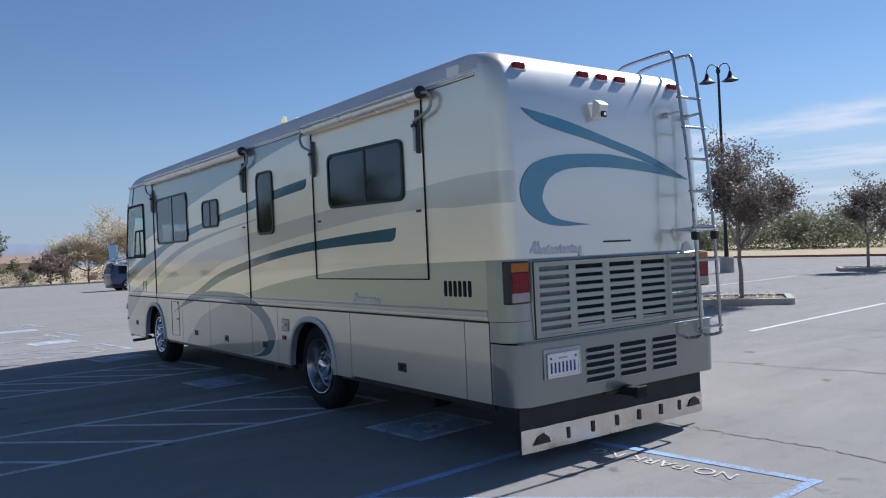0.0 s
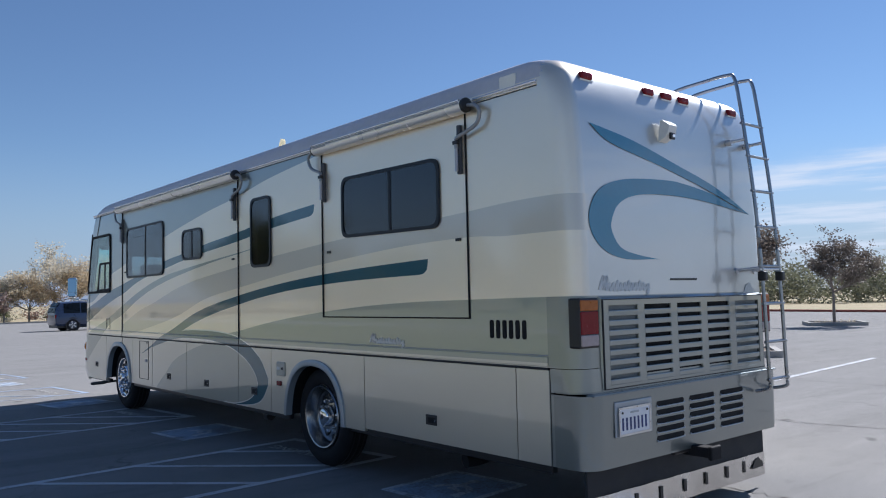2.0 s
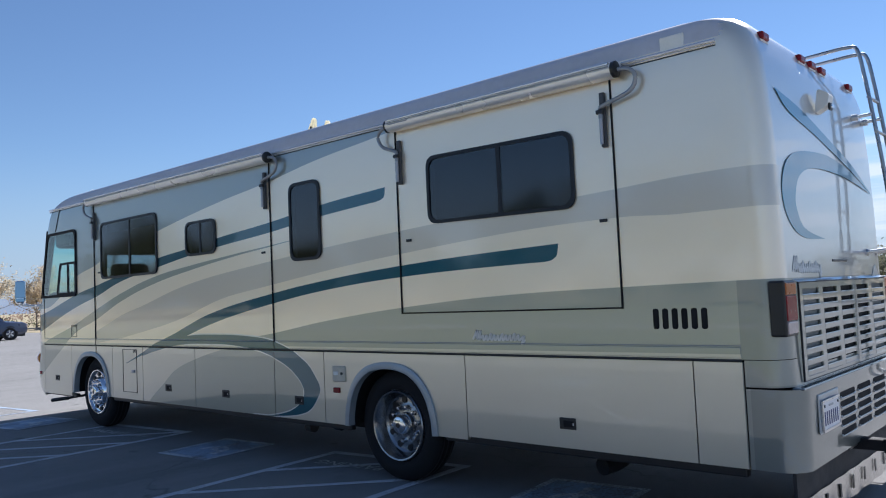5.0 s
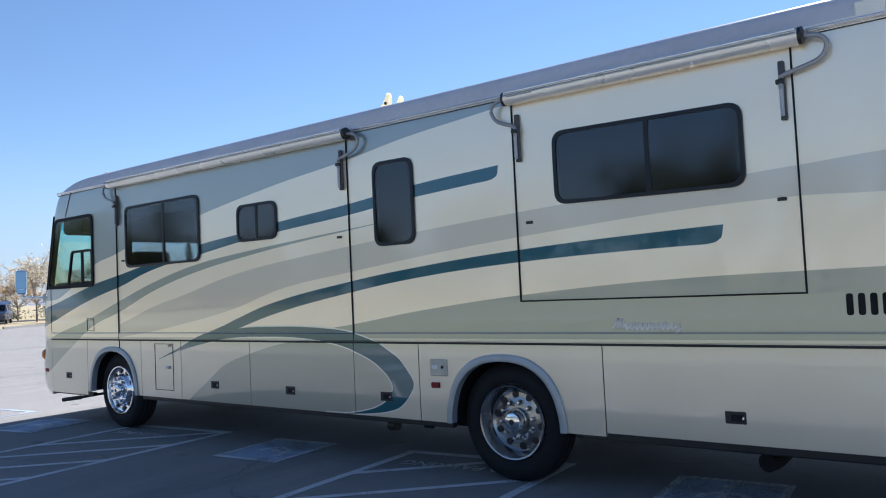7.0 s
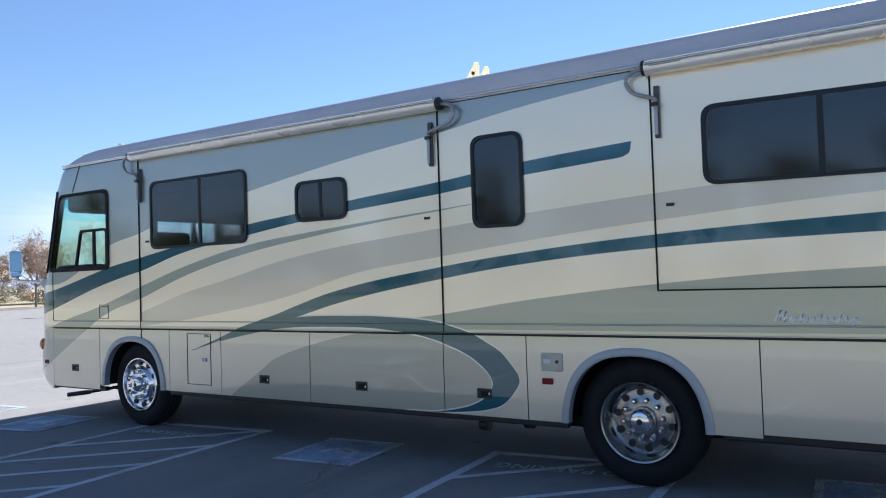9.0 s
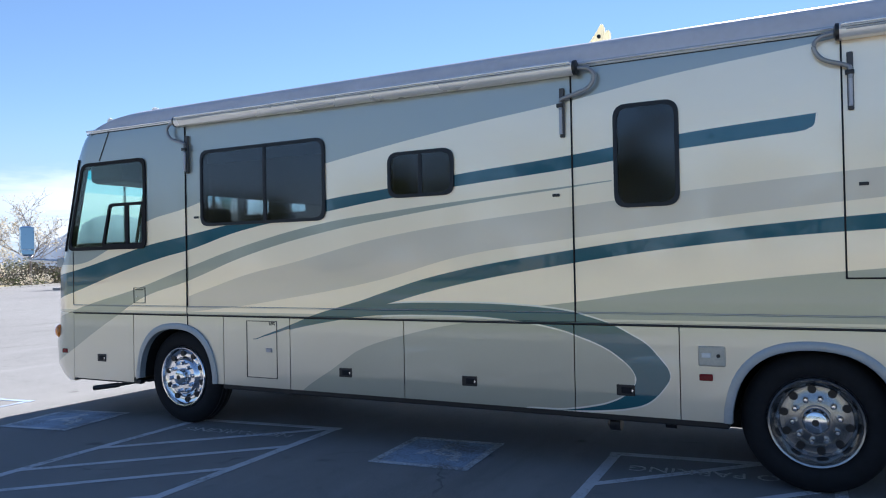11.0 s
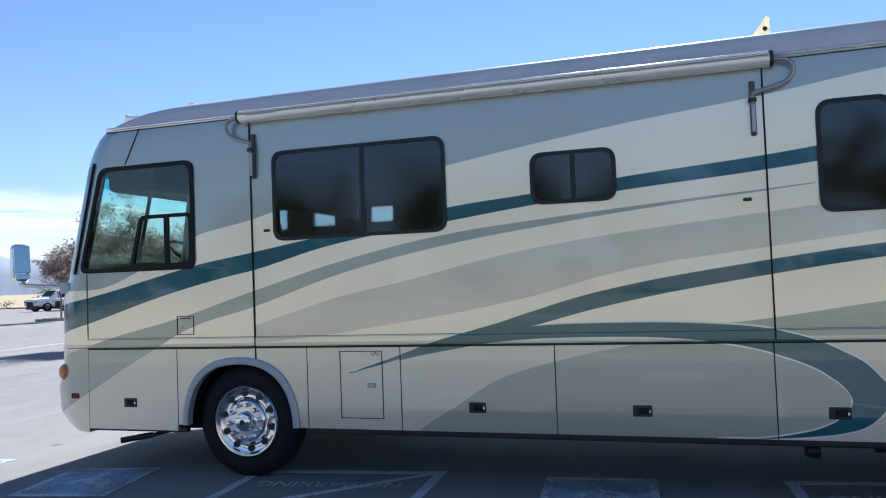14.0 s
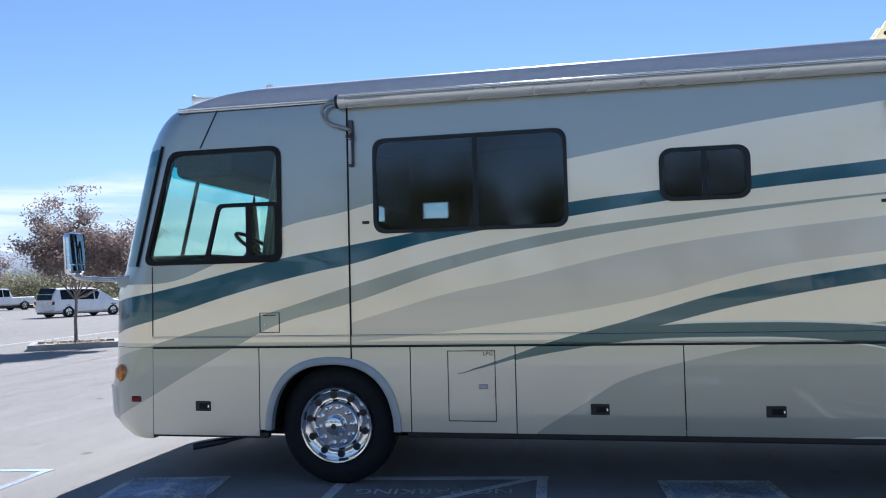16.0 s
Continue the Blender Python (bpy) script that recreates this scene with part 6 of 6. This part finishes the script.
# ---- cars ----
def car(name, label, category, paint, at, turn, stations, glass_from, glass_to, width, length, wheel_y, wheel_r=0.34, bed=None):
    """A car whose body is lofted over stations (y, low, belt, top); y runs from the tail to the nose."""
    c = thing(name, label, category, at, turn)
    w = width / 2
    bm = bmesh.new()
    rings = []
    for y, low, belt, top in stations:
        cabin = top - belt > 0.12
        wt = w * (0.78 if cabin else 0.90)
        half = [(w * 0.86, low), (w * 0.99, low + 0.12), (w, (low + belt) / 2), (w * 0.97, belt), (wt + 0.02, top - 0.06 if cabin else belt + (top - belt) * 0.6), (wt * 0.88, top), (0, top + 0.015)]
        ring = [(x, z) for x, z in half] + [(-x, z) for x, z in half[-2::-1]]
        end = y in (stations[0][0], stations[-1][0])
        rings.append([bm.verts.new((x * (0.93 if end else 1.0), y, z)) for x, z in ring])
    n = len(rings[0])
    for a, b in zip(rings, rings[1:]):
        for k in range(n - 1):
            bm.faces.new((a[k], a[k + 1], b[k + 1], b[k]))
        bm.faces.new((a[n - 1], a[0], b[0], b[n - 1]))
    bm.faces.new(rings[0])
    bm.faces.new(rings[-1][::-1])
    bmesh.ops.recalc_face_normals(bm, faces=bm.faces)
    body = part("body", smooth(bm, 28), paint, c)
    # side glass: panes between posts
    def roof_at(y):
        return float(np.interp(y, [s[0] for s in stations], [s[3] for s in stations]))

    def belt_at(y):
        return float(np.interp(y, [s[0] for s in stations], [s[2] for s in stations]))
    cuts = np.linspace(glass_from, glass_to, 4)
    for s in (-1, 1):
        for a, b in zip(cuts, cuts[1:]):
            a, b = a + 0.03, b - 0.03
            pts = []
            for y, up in ((a, 0), (b, 0), (b, 1), (a, 1)):
                zb, zt = belt_at(y) + 0.05, roof_at(y) - 0.10
                if up and zt < zb + 0.06:
                    zt = zb + 0.06
                f = (zt if up else zb)
                rel = (f - belt_at(y)) / max(0.1, roof_at(y) - 0.06 - belt_at(y))
                pts.append((s * (w * 0.97 + (w * 0.78 + 0.02 - w * 0.97) * min(1, rel) + 0.012), y, f))
            bm = bmesh.new()
            bm.faces.new([bm.verts.new(p) for p in pts])
            bmesh.ops.solidify(bm, geom=list(bm.faces), thickness=0.008)
            part("side_window", bm, CAR_GLASS, body)
    # glass front and back, laid on the slopes
    for k in range(len(stations) - 1):
        (ya, la, ba, ta), (yb, lb, bb, tb) = stations[k], stations[k + 1]
        if abs(tb - ta) > 0.25:
            up = 0.014
            wl = w * 0.74
            ly, lz = yb - ya, tb - ta
            size = math.hypot(ly, lz)
            oy, oz = -lz / size * 0.022, ly / size * 0.022
            lo, hi = (0.08, 0.97) if tb > ta else (0.03, 0.92)
            pts = [(sx * wl, ya + ly * f + oy, ta + lz * f + oz + 0.012) for sx, f in ((-1, lo), (1, lo), (1, hi), (-1, hi))]
            bm = bmesh.new()
            bm.faces.new([bm.verts.new(p) for p in pts])
            bmesh.ops.solidify(bm, geom=list(bm.faces), thickness=0.008)
            part("windscreen" if tb < ta else "rear_window", bm, CAR_GLASS, body)
    for s in (-1, 1):
        for y in wheel_y:
            wh = part("wheel", lathe([(0.03, 0.0), (0.03, wheel_r * 0.16), (0.045, wheel_r * 0.20), (0.06, wheel_r * 0.50), (0.01, wheel_r * 0.60), (0.015, wheel_r * 0.64), (0.03, wheel_r * 0.64)], "X", 22, (0, 0, 0)), ALLOY, c)
            wh.matrix_local = pose(s * (w + 0.012), y, wheel_r, 0, 0, 0 if s < 0 else 180)
            for k in range(5):
                a = k * math.tau / 5
                part("spoke", slab([(wheel_r * (f * math.cos(a) - g * math.sin(a)), wheel_r * (f * math.sin(a) + g * math.cos(a))) for f, g in ((0.12, -0.07), (0.60, -0.10), (0.60, 0.10), (0.12, 0.07))], 0.025, lambda u, v, d: (0.012 + d, u, v)), STEEL, wh)
            part("tyre", lathe([(0.014, wheel_r * 0.63), (-0.004, wheel_r * 0.80), (0.02, wheel_r), (0.19, wheel_r), (0.21, wheel_r * 0.7)], "X", 24, (0, 0, 0), False), RUBBER, wh)
            part("arch", lathe([(0.018, wheel_r * 1.0), (0.018, wheel_r * 1.16), (0.03, wheel_r * 1.16)], "X", 24, (0, 0, 0.02), False), BLACK, wh)
        yn, yt = stations[-1][0], stations[0][0]
        part("headlight", box(s * w * 0.86 - 0.16, yn - 0.10, stations[-1][2] - 0.16, s * w * 0.86 + 0.10, yn + 0.012, stations[-1][2] - 0.03, 0.02), CLEAR, body)
        part("tail_light", box(s * w * 0.88 - 0.08, yt - 0.012, stations[0][2] - 0.20, s * w * 0.88 + 0.08, yt + 0.10, stations[0][2] + 0.02, 0.02), RED, body)
    part("front_grille", box(-w * 0.55, stations[-1][0] - 0.02, 0.42, w * 0.55, stations[-1][0] + 0.02, stations[-1][2] - 0.10, 0.02), BLACK, body)
    # black box stands in for the shade under the car
    part("bumper_shadow", box(-w * 0.85, stations[0][0] + 0.1, 0.20, w * 0.85, stations[-1][0] - 0.1, 0.40), BLACK, body)
    if bed:
        part("load_bed", box(-w * 0.86, bed[0], bed[2] - 0.02, w * 0.86, bed[1], bed[2] + 0.03), BLACK, body)
    return c


VAN = [(-2.5, 0.45, 0.95, 1.0), (-2.42, 0.32, 1.02, 1.35), (-2.2, 0.28, 1.02, 1.72), (-1.2, 0.24, 1.0, 1.76), (0.2, 0.24, 0.98, 1.74), (0.75, 0.24, 0.98, 1.62), (1.55, 0.24, 1.0, 1.08), (2.2, 0.26, 0.86, 0.92), (2.5, 0.36, 0.74, 0.78)]
SUV = [(-2.45, 0.5, 1.0, 1.08), (-2.38, 0.36, 1.06, 1.45), (-2.15, 0.32, 1.06, 1.78), (-1.0, 0.28, 1.06, 1.84), (0.3, 0.28, 1.05, 1.80), (0.6, 0.28, 1.05, 1.70), (1.2, 0.28, 1.06, 1.16), (2.2, 0.32, 1.0, 1.05), (2.45, 0.42, 0.9, 0.95)]
PICKUP = [(-2.9, 0.55, 1.08, 1.14), (-2.8, 0.45, 1.1, 1.16), (-0.75, 0.42, 1.1, 1.16), (-0.68, 0.42, 1.12, 1.60), (-0.5, 0.42, 1.12, 1.88), (0.5, 0.42, 1.12, 1.90), (0.8, 0.42, 1.12, 1.84), (1.5, 0.42, 1.14, 1.26), (2.6, 0.44, 1.08, 1.14), (2.9, 0.5, 0.98, 1.04)]
car("minivan", "white minivan parked in a far stall", "car", CAR_WHITE, (36.7, 38.75, 0), -108, VAN, -2.05, 1.35, 1.95, 5.1, (-1.55, 1.5))
car("suv", "dark navy estate car parked by the far kerb", "car", CAR_NAVY, (11.0, 50.0, 0), -88, SUV, -2.0, 1.05, 1.95, 4.9, (-1.45, 1.45), 0.38)
hatch = car("suv", "dark hatchback with its tailgate raised", "car", CAR_NAVY, (26.0, 75.4, 0), 150, SUV, -2.0, 1.05, 1.9, 4.6, (-1.45, 1.45), 0.36)
part("tailgate", slab([(-0.75, 0.0), (0.75, 0.0), (0.70, 0.95), (-0.70, 0.95)], 0.05, lambda u, v, d: (u, -2.2 - v, 1.82 + 0.25 * v - d)), CAR_NAVY, hatch, "raised dark tailgate")
car("pickup_truck", "white pickup truck with a crew cab", "truck", CAR_WHITE, (51.5, 61.05, 0), 75, PICKUP, -0.55, 1.35, 1.98, 5.8, (-1.85, 1.85), 0.40, (-2.75, -0.8, 1.16))
car("pickup_truck", "white pickup truck parked beside its twin", "truck", CAR_WHITE, (51.95, 58.3, 0), 75, PICKUP, -0.55, 1.35, 1.98, 5.8, (-1.85, 1.85), 0.40, (-2.75, -0.8, 1.16))


# ---- far scrub, woods, building and hills ----
def scrub(name, seed, spots, leaf_mat, label, leaf, per):
    """Many clumps of leaves along given spots (x, y, height, width), as one mass."""
    rng = random.Random(seed)
    verts, faces = [], []
    for x, y, h, w in spots:
        lobes = [(rng.uniform(-w, w) * 0.5, rng.uniform(-w, w) * 0.5, rng.uniform(0.25, 0.82) * h, rng.uniform(0.22, 0.42) * w) for _ in range(6)]
        for k in range(per):
            lx, ly, lz, lr = rng.choice(lobes)
            p = Vector((x + lx + rng.gauss(0, lr * 0.6), y + ly + rng.gauss(0, lr * 0.6), max(0.05, lz * rng.uniform(0.75, 1.0) + rng.gauss(0, lr * 0.45))))
            leaf_quad(rng, p, leaf, verts, faces)
    return tagged(mesh_part(name, verts, faces, leaf_mat), label, "vegetation", kind="stuff")


rng = random.Random(5)
spots = [[], [], []]
for k in range(150):
    y = -30 + k * 0.95 + rng.uniform(-1, 1)
    x = 78 + 0.22 * y + rng.uniform(-4, 10)
    spots[rng.choice((0, 0, 0, 1))].append((x, y, rng.uniform(3.4, 5.8), rng.uniform(4.0, 6.5)))
for k in range(70):
    x = 76 - k * 1.5 + rng.uniform(-1, 1)
    spots[2 if k % 3 == 0 else rng.choice((0, 1))].append((x, 105 + rng.uniform(-8, 14), rng.uniform(0.8, 3.0), rng.uniform(2.0, 4.0)))
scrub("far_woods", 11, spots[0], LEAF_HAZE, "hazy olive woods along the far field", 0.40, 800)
scrub("far_brush", 12, spots[1], LEAF_PALE, "pale dry brush along the far field", 0.38, 240)
scrub("far_scrub", 13, spots[2], LEAF_RED, "russet scrub beyond the field", 0.40, 150)
low = [(-40 + 1.3 * k + rng.uniform(-0.6, 0.6), 81.5 + rng.uniform(0, 14), rng.uniform(0.3, 0.9), rng.uniform(0.8, 2.0)) for k in range(85)]
low += [(33.0 + 1.9 * k, 64.9 + 1.15 * k, 0.7 + 0.35 * (k % 3), 1.5) for k in range(9)]
scrub("verge_bushes", 14, low[::2], LEAF_GREEN, "low green bushes along the verge", 0.22, 130)
scrub("verge_grass", 15, low[1::2], LEAF_PALE, "dry pale bushes along the verge", 0.22, 130)
west = [(-62 - rng.uniform(0, 30), -60 + 3.6 * k + rng.uniform(-1.5, 1.5), rng.uniform(3.0, 8.0), rng.uniform(3.0, 6.0)) for k in range(52)]
scrub("west_woods", 16, west, LEAF_GREEN, "olive trees along the far western edge", 0.5, 420)
# across the grass: an unseen pale path, added to be mirrored in the polished coachwork
path = tagged(part("pavement", slab([(-25.5, -60), (-22.5, -60), (-22.5, 80), (-25.5, 80)], 0.03, on_floor(0.012)), CONCRETE), "pale path across the grass, added out of view for its reflection", "pavement", kind="structure")
kerb_run([(-22.3, 80), (-22.3, -60)], CONCRETE)
# unseen blue squares, added for bluish reflections low on the side
for x, y, a in ((-6.4, 6.0, 5), (-6.3, 10.4, 5), (-6.5, 1.9, 5)):
    access_box(x, y, a)

# a second unseen pale strip, added for another mirrored streak
tagged(part("pavement", slab([(-36.0, -60), (-33.2, -60), (-33.2, 80), (-36.0, 80)], 0.03, on_floor(0.012)), CONCRETE), "second pale path, added out of view for its reflection", "pavement", kind="structure")

# tall trees across the grass, mirrored in the side windows
for k in range(11):
    tree(200 + k, -48.0 - 4.5 * (k % 2) - 0.9 * (k % 3), -16.0 + 8.3 * k, (10.5, 12.4, 11.3)[k % 3] if k < 7 else (8.4, 9.4)[k % 2], 1.9, 4.4, 6500, 0.32, LEAF_GREEN, "tall green tree across the grass", 0.13, 1.3)
for k, (x, y, h) in enumerate(((-42.0, 90.0, 13.0), (-50.0, 103.0, 14.5), (-58.0, 118.0, 13.5), (-58.0, 131.0, 15.0), (-66.0, 142.0, 14.0), (-64.0, 108.0, 15.0))):
    tree(220 + k, x, y, h, 2.2, 5.4, 8000, 0.42, LEAF_GREEN, "broad dark green tree beyond the grass", 0.18, 1.3)
north = [(-80 + 2.2 * k + rng.uniform(-2, 2), 92 + rng.uniform(0, 30), rng.uniform(8.0, 13.5), rng.uniform(7.0, 10.0)) for k in range(16)]
scrub("north_woods", 17, north, LEAF_GREEN, "tall olive woods beyond the grass", 0.7, 900)

# low building far across the field
hall = thing("building", "long low tan building with a brown roof", "building", (22.0, 260.0, 0), 5)
part("wall", box(-22, -6, -0.03, 22, 6, 3.6), STUCCO, hall)
bm = bmesh.new()
v = [bm.verts.new(p) for p in ((-23, -7, 3.6), (23, -7, 3.6), (23, 7, 3.6), (-23, 7, 3.6), (-17, 0, 6.2), (17, 0, 6.2))]
for f in ((0, 1, 5, 4), (1, 2, 5), (2, 3, 4, 5), (3, 0, 4), (3, 2, 1, 0)):
    bm.faces.new([v[i] for i in f])
part("roof", bm, TILE_ROOF, hall)
for k in range(7):
    part("window", box(-19 + 6 * k, -6.06, 1.0, -16.6 + 6 * k, -5.98, 2.4), CAR_GLASS, hall)

# dark hedge on the verge
hedge = [(-5.6 + r * math.cos(radians(a)), 4.6 + r * math.sin(radians(a)), h, 2.6) for a, r, h in ((49.2, 83, 2.2), (50.1, 84, 2.7), (51.0, 83, 2.3), (51.9, 84, 2.9), (52.8, 83, 2.4), (53.8, 84, 2.0), (55.0, 83, 2.5), (56.4, 84, 1.9), (58.0, 83, 2.3))]
scrub("verge_hedge", 18, hedge, LEAF_DARK, "dark grey-green hedge on the dry verge", 0.26, 700)


# hazy hills on the horizon
def hills(name, radius, a0, a1, bumps, seed, label):
    """A ridge round the horizon: smooth rises (bearing, height, breadth) with finer spurs on them."""
    rng = random.Random(seed)
    ph = [rng.uniform(0, math.tau) for _ in range(5)]
    verts, faces = [], []
    n = 240
    for i in range(n + 1):
        a = a0 + (a1 - a0) * i / n
        h = sum(top * math.exp(-((a - at) / wide) ** 2) for at, top, wide in bumps)
        for k, (fr, am) in enumerate(((0.35, 5.0), (0.8, 3.0), (1.9, 2.0), (4.1, 1.2), (9.0, 0.7))):
            h += am * math.sin(fr * a + ph[k])
        h = max(2.0, h) * min(1.0, 0.05 + 12 * i / n, 0.05 + 12 * (1 - i / n))
        for r, z in ((radius - 250, -5.0), (radius - 120, h * 0.5), (radius, h), (radius + 150, -5.0)):
            verts.append((r * math.cos(radians(a)), r * math.sin(radians(a)), z))
        if i:
            b = 4 * i
            for k in range(3):
                faces.append((b - 4 + k, b + k, b + k + 1, b - 3 + k))
    return tagged(mesh_part(name, verts, faces, HILL, None, "", True), label, "hills", kind="structure")


hills("backdrop_hills", 2600, 26, 64, ((51.3, 124, 3.6), (42, 122, 7.0), (56, 30, 7.0)), 4, "hazy blue hills on the horizon")
hills("backdrop_ridge", 3000, 55, 130, ((81, 85, 9.0), (66, 40, 8.0), (100, 55, 12.0)), 9, "faint far ridge on the horizon")
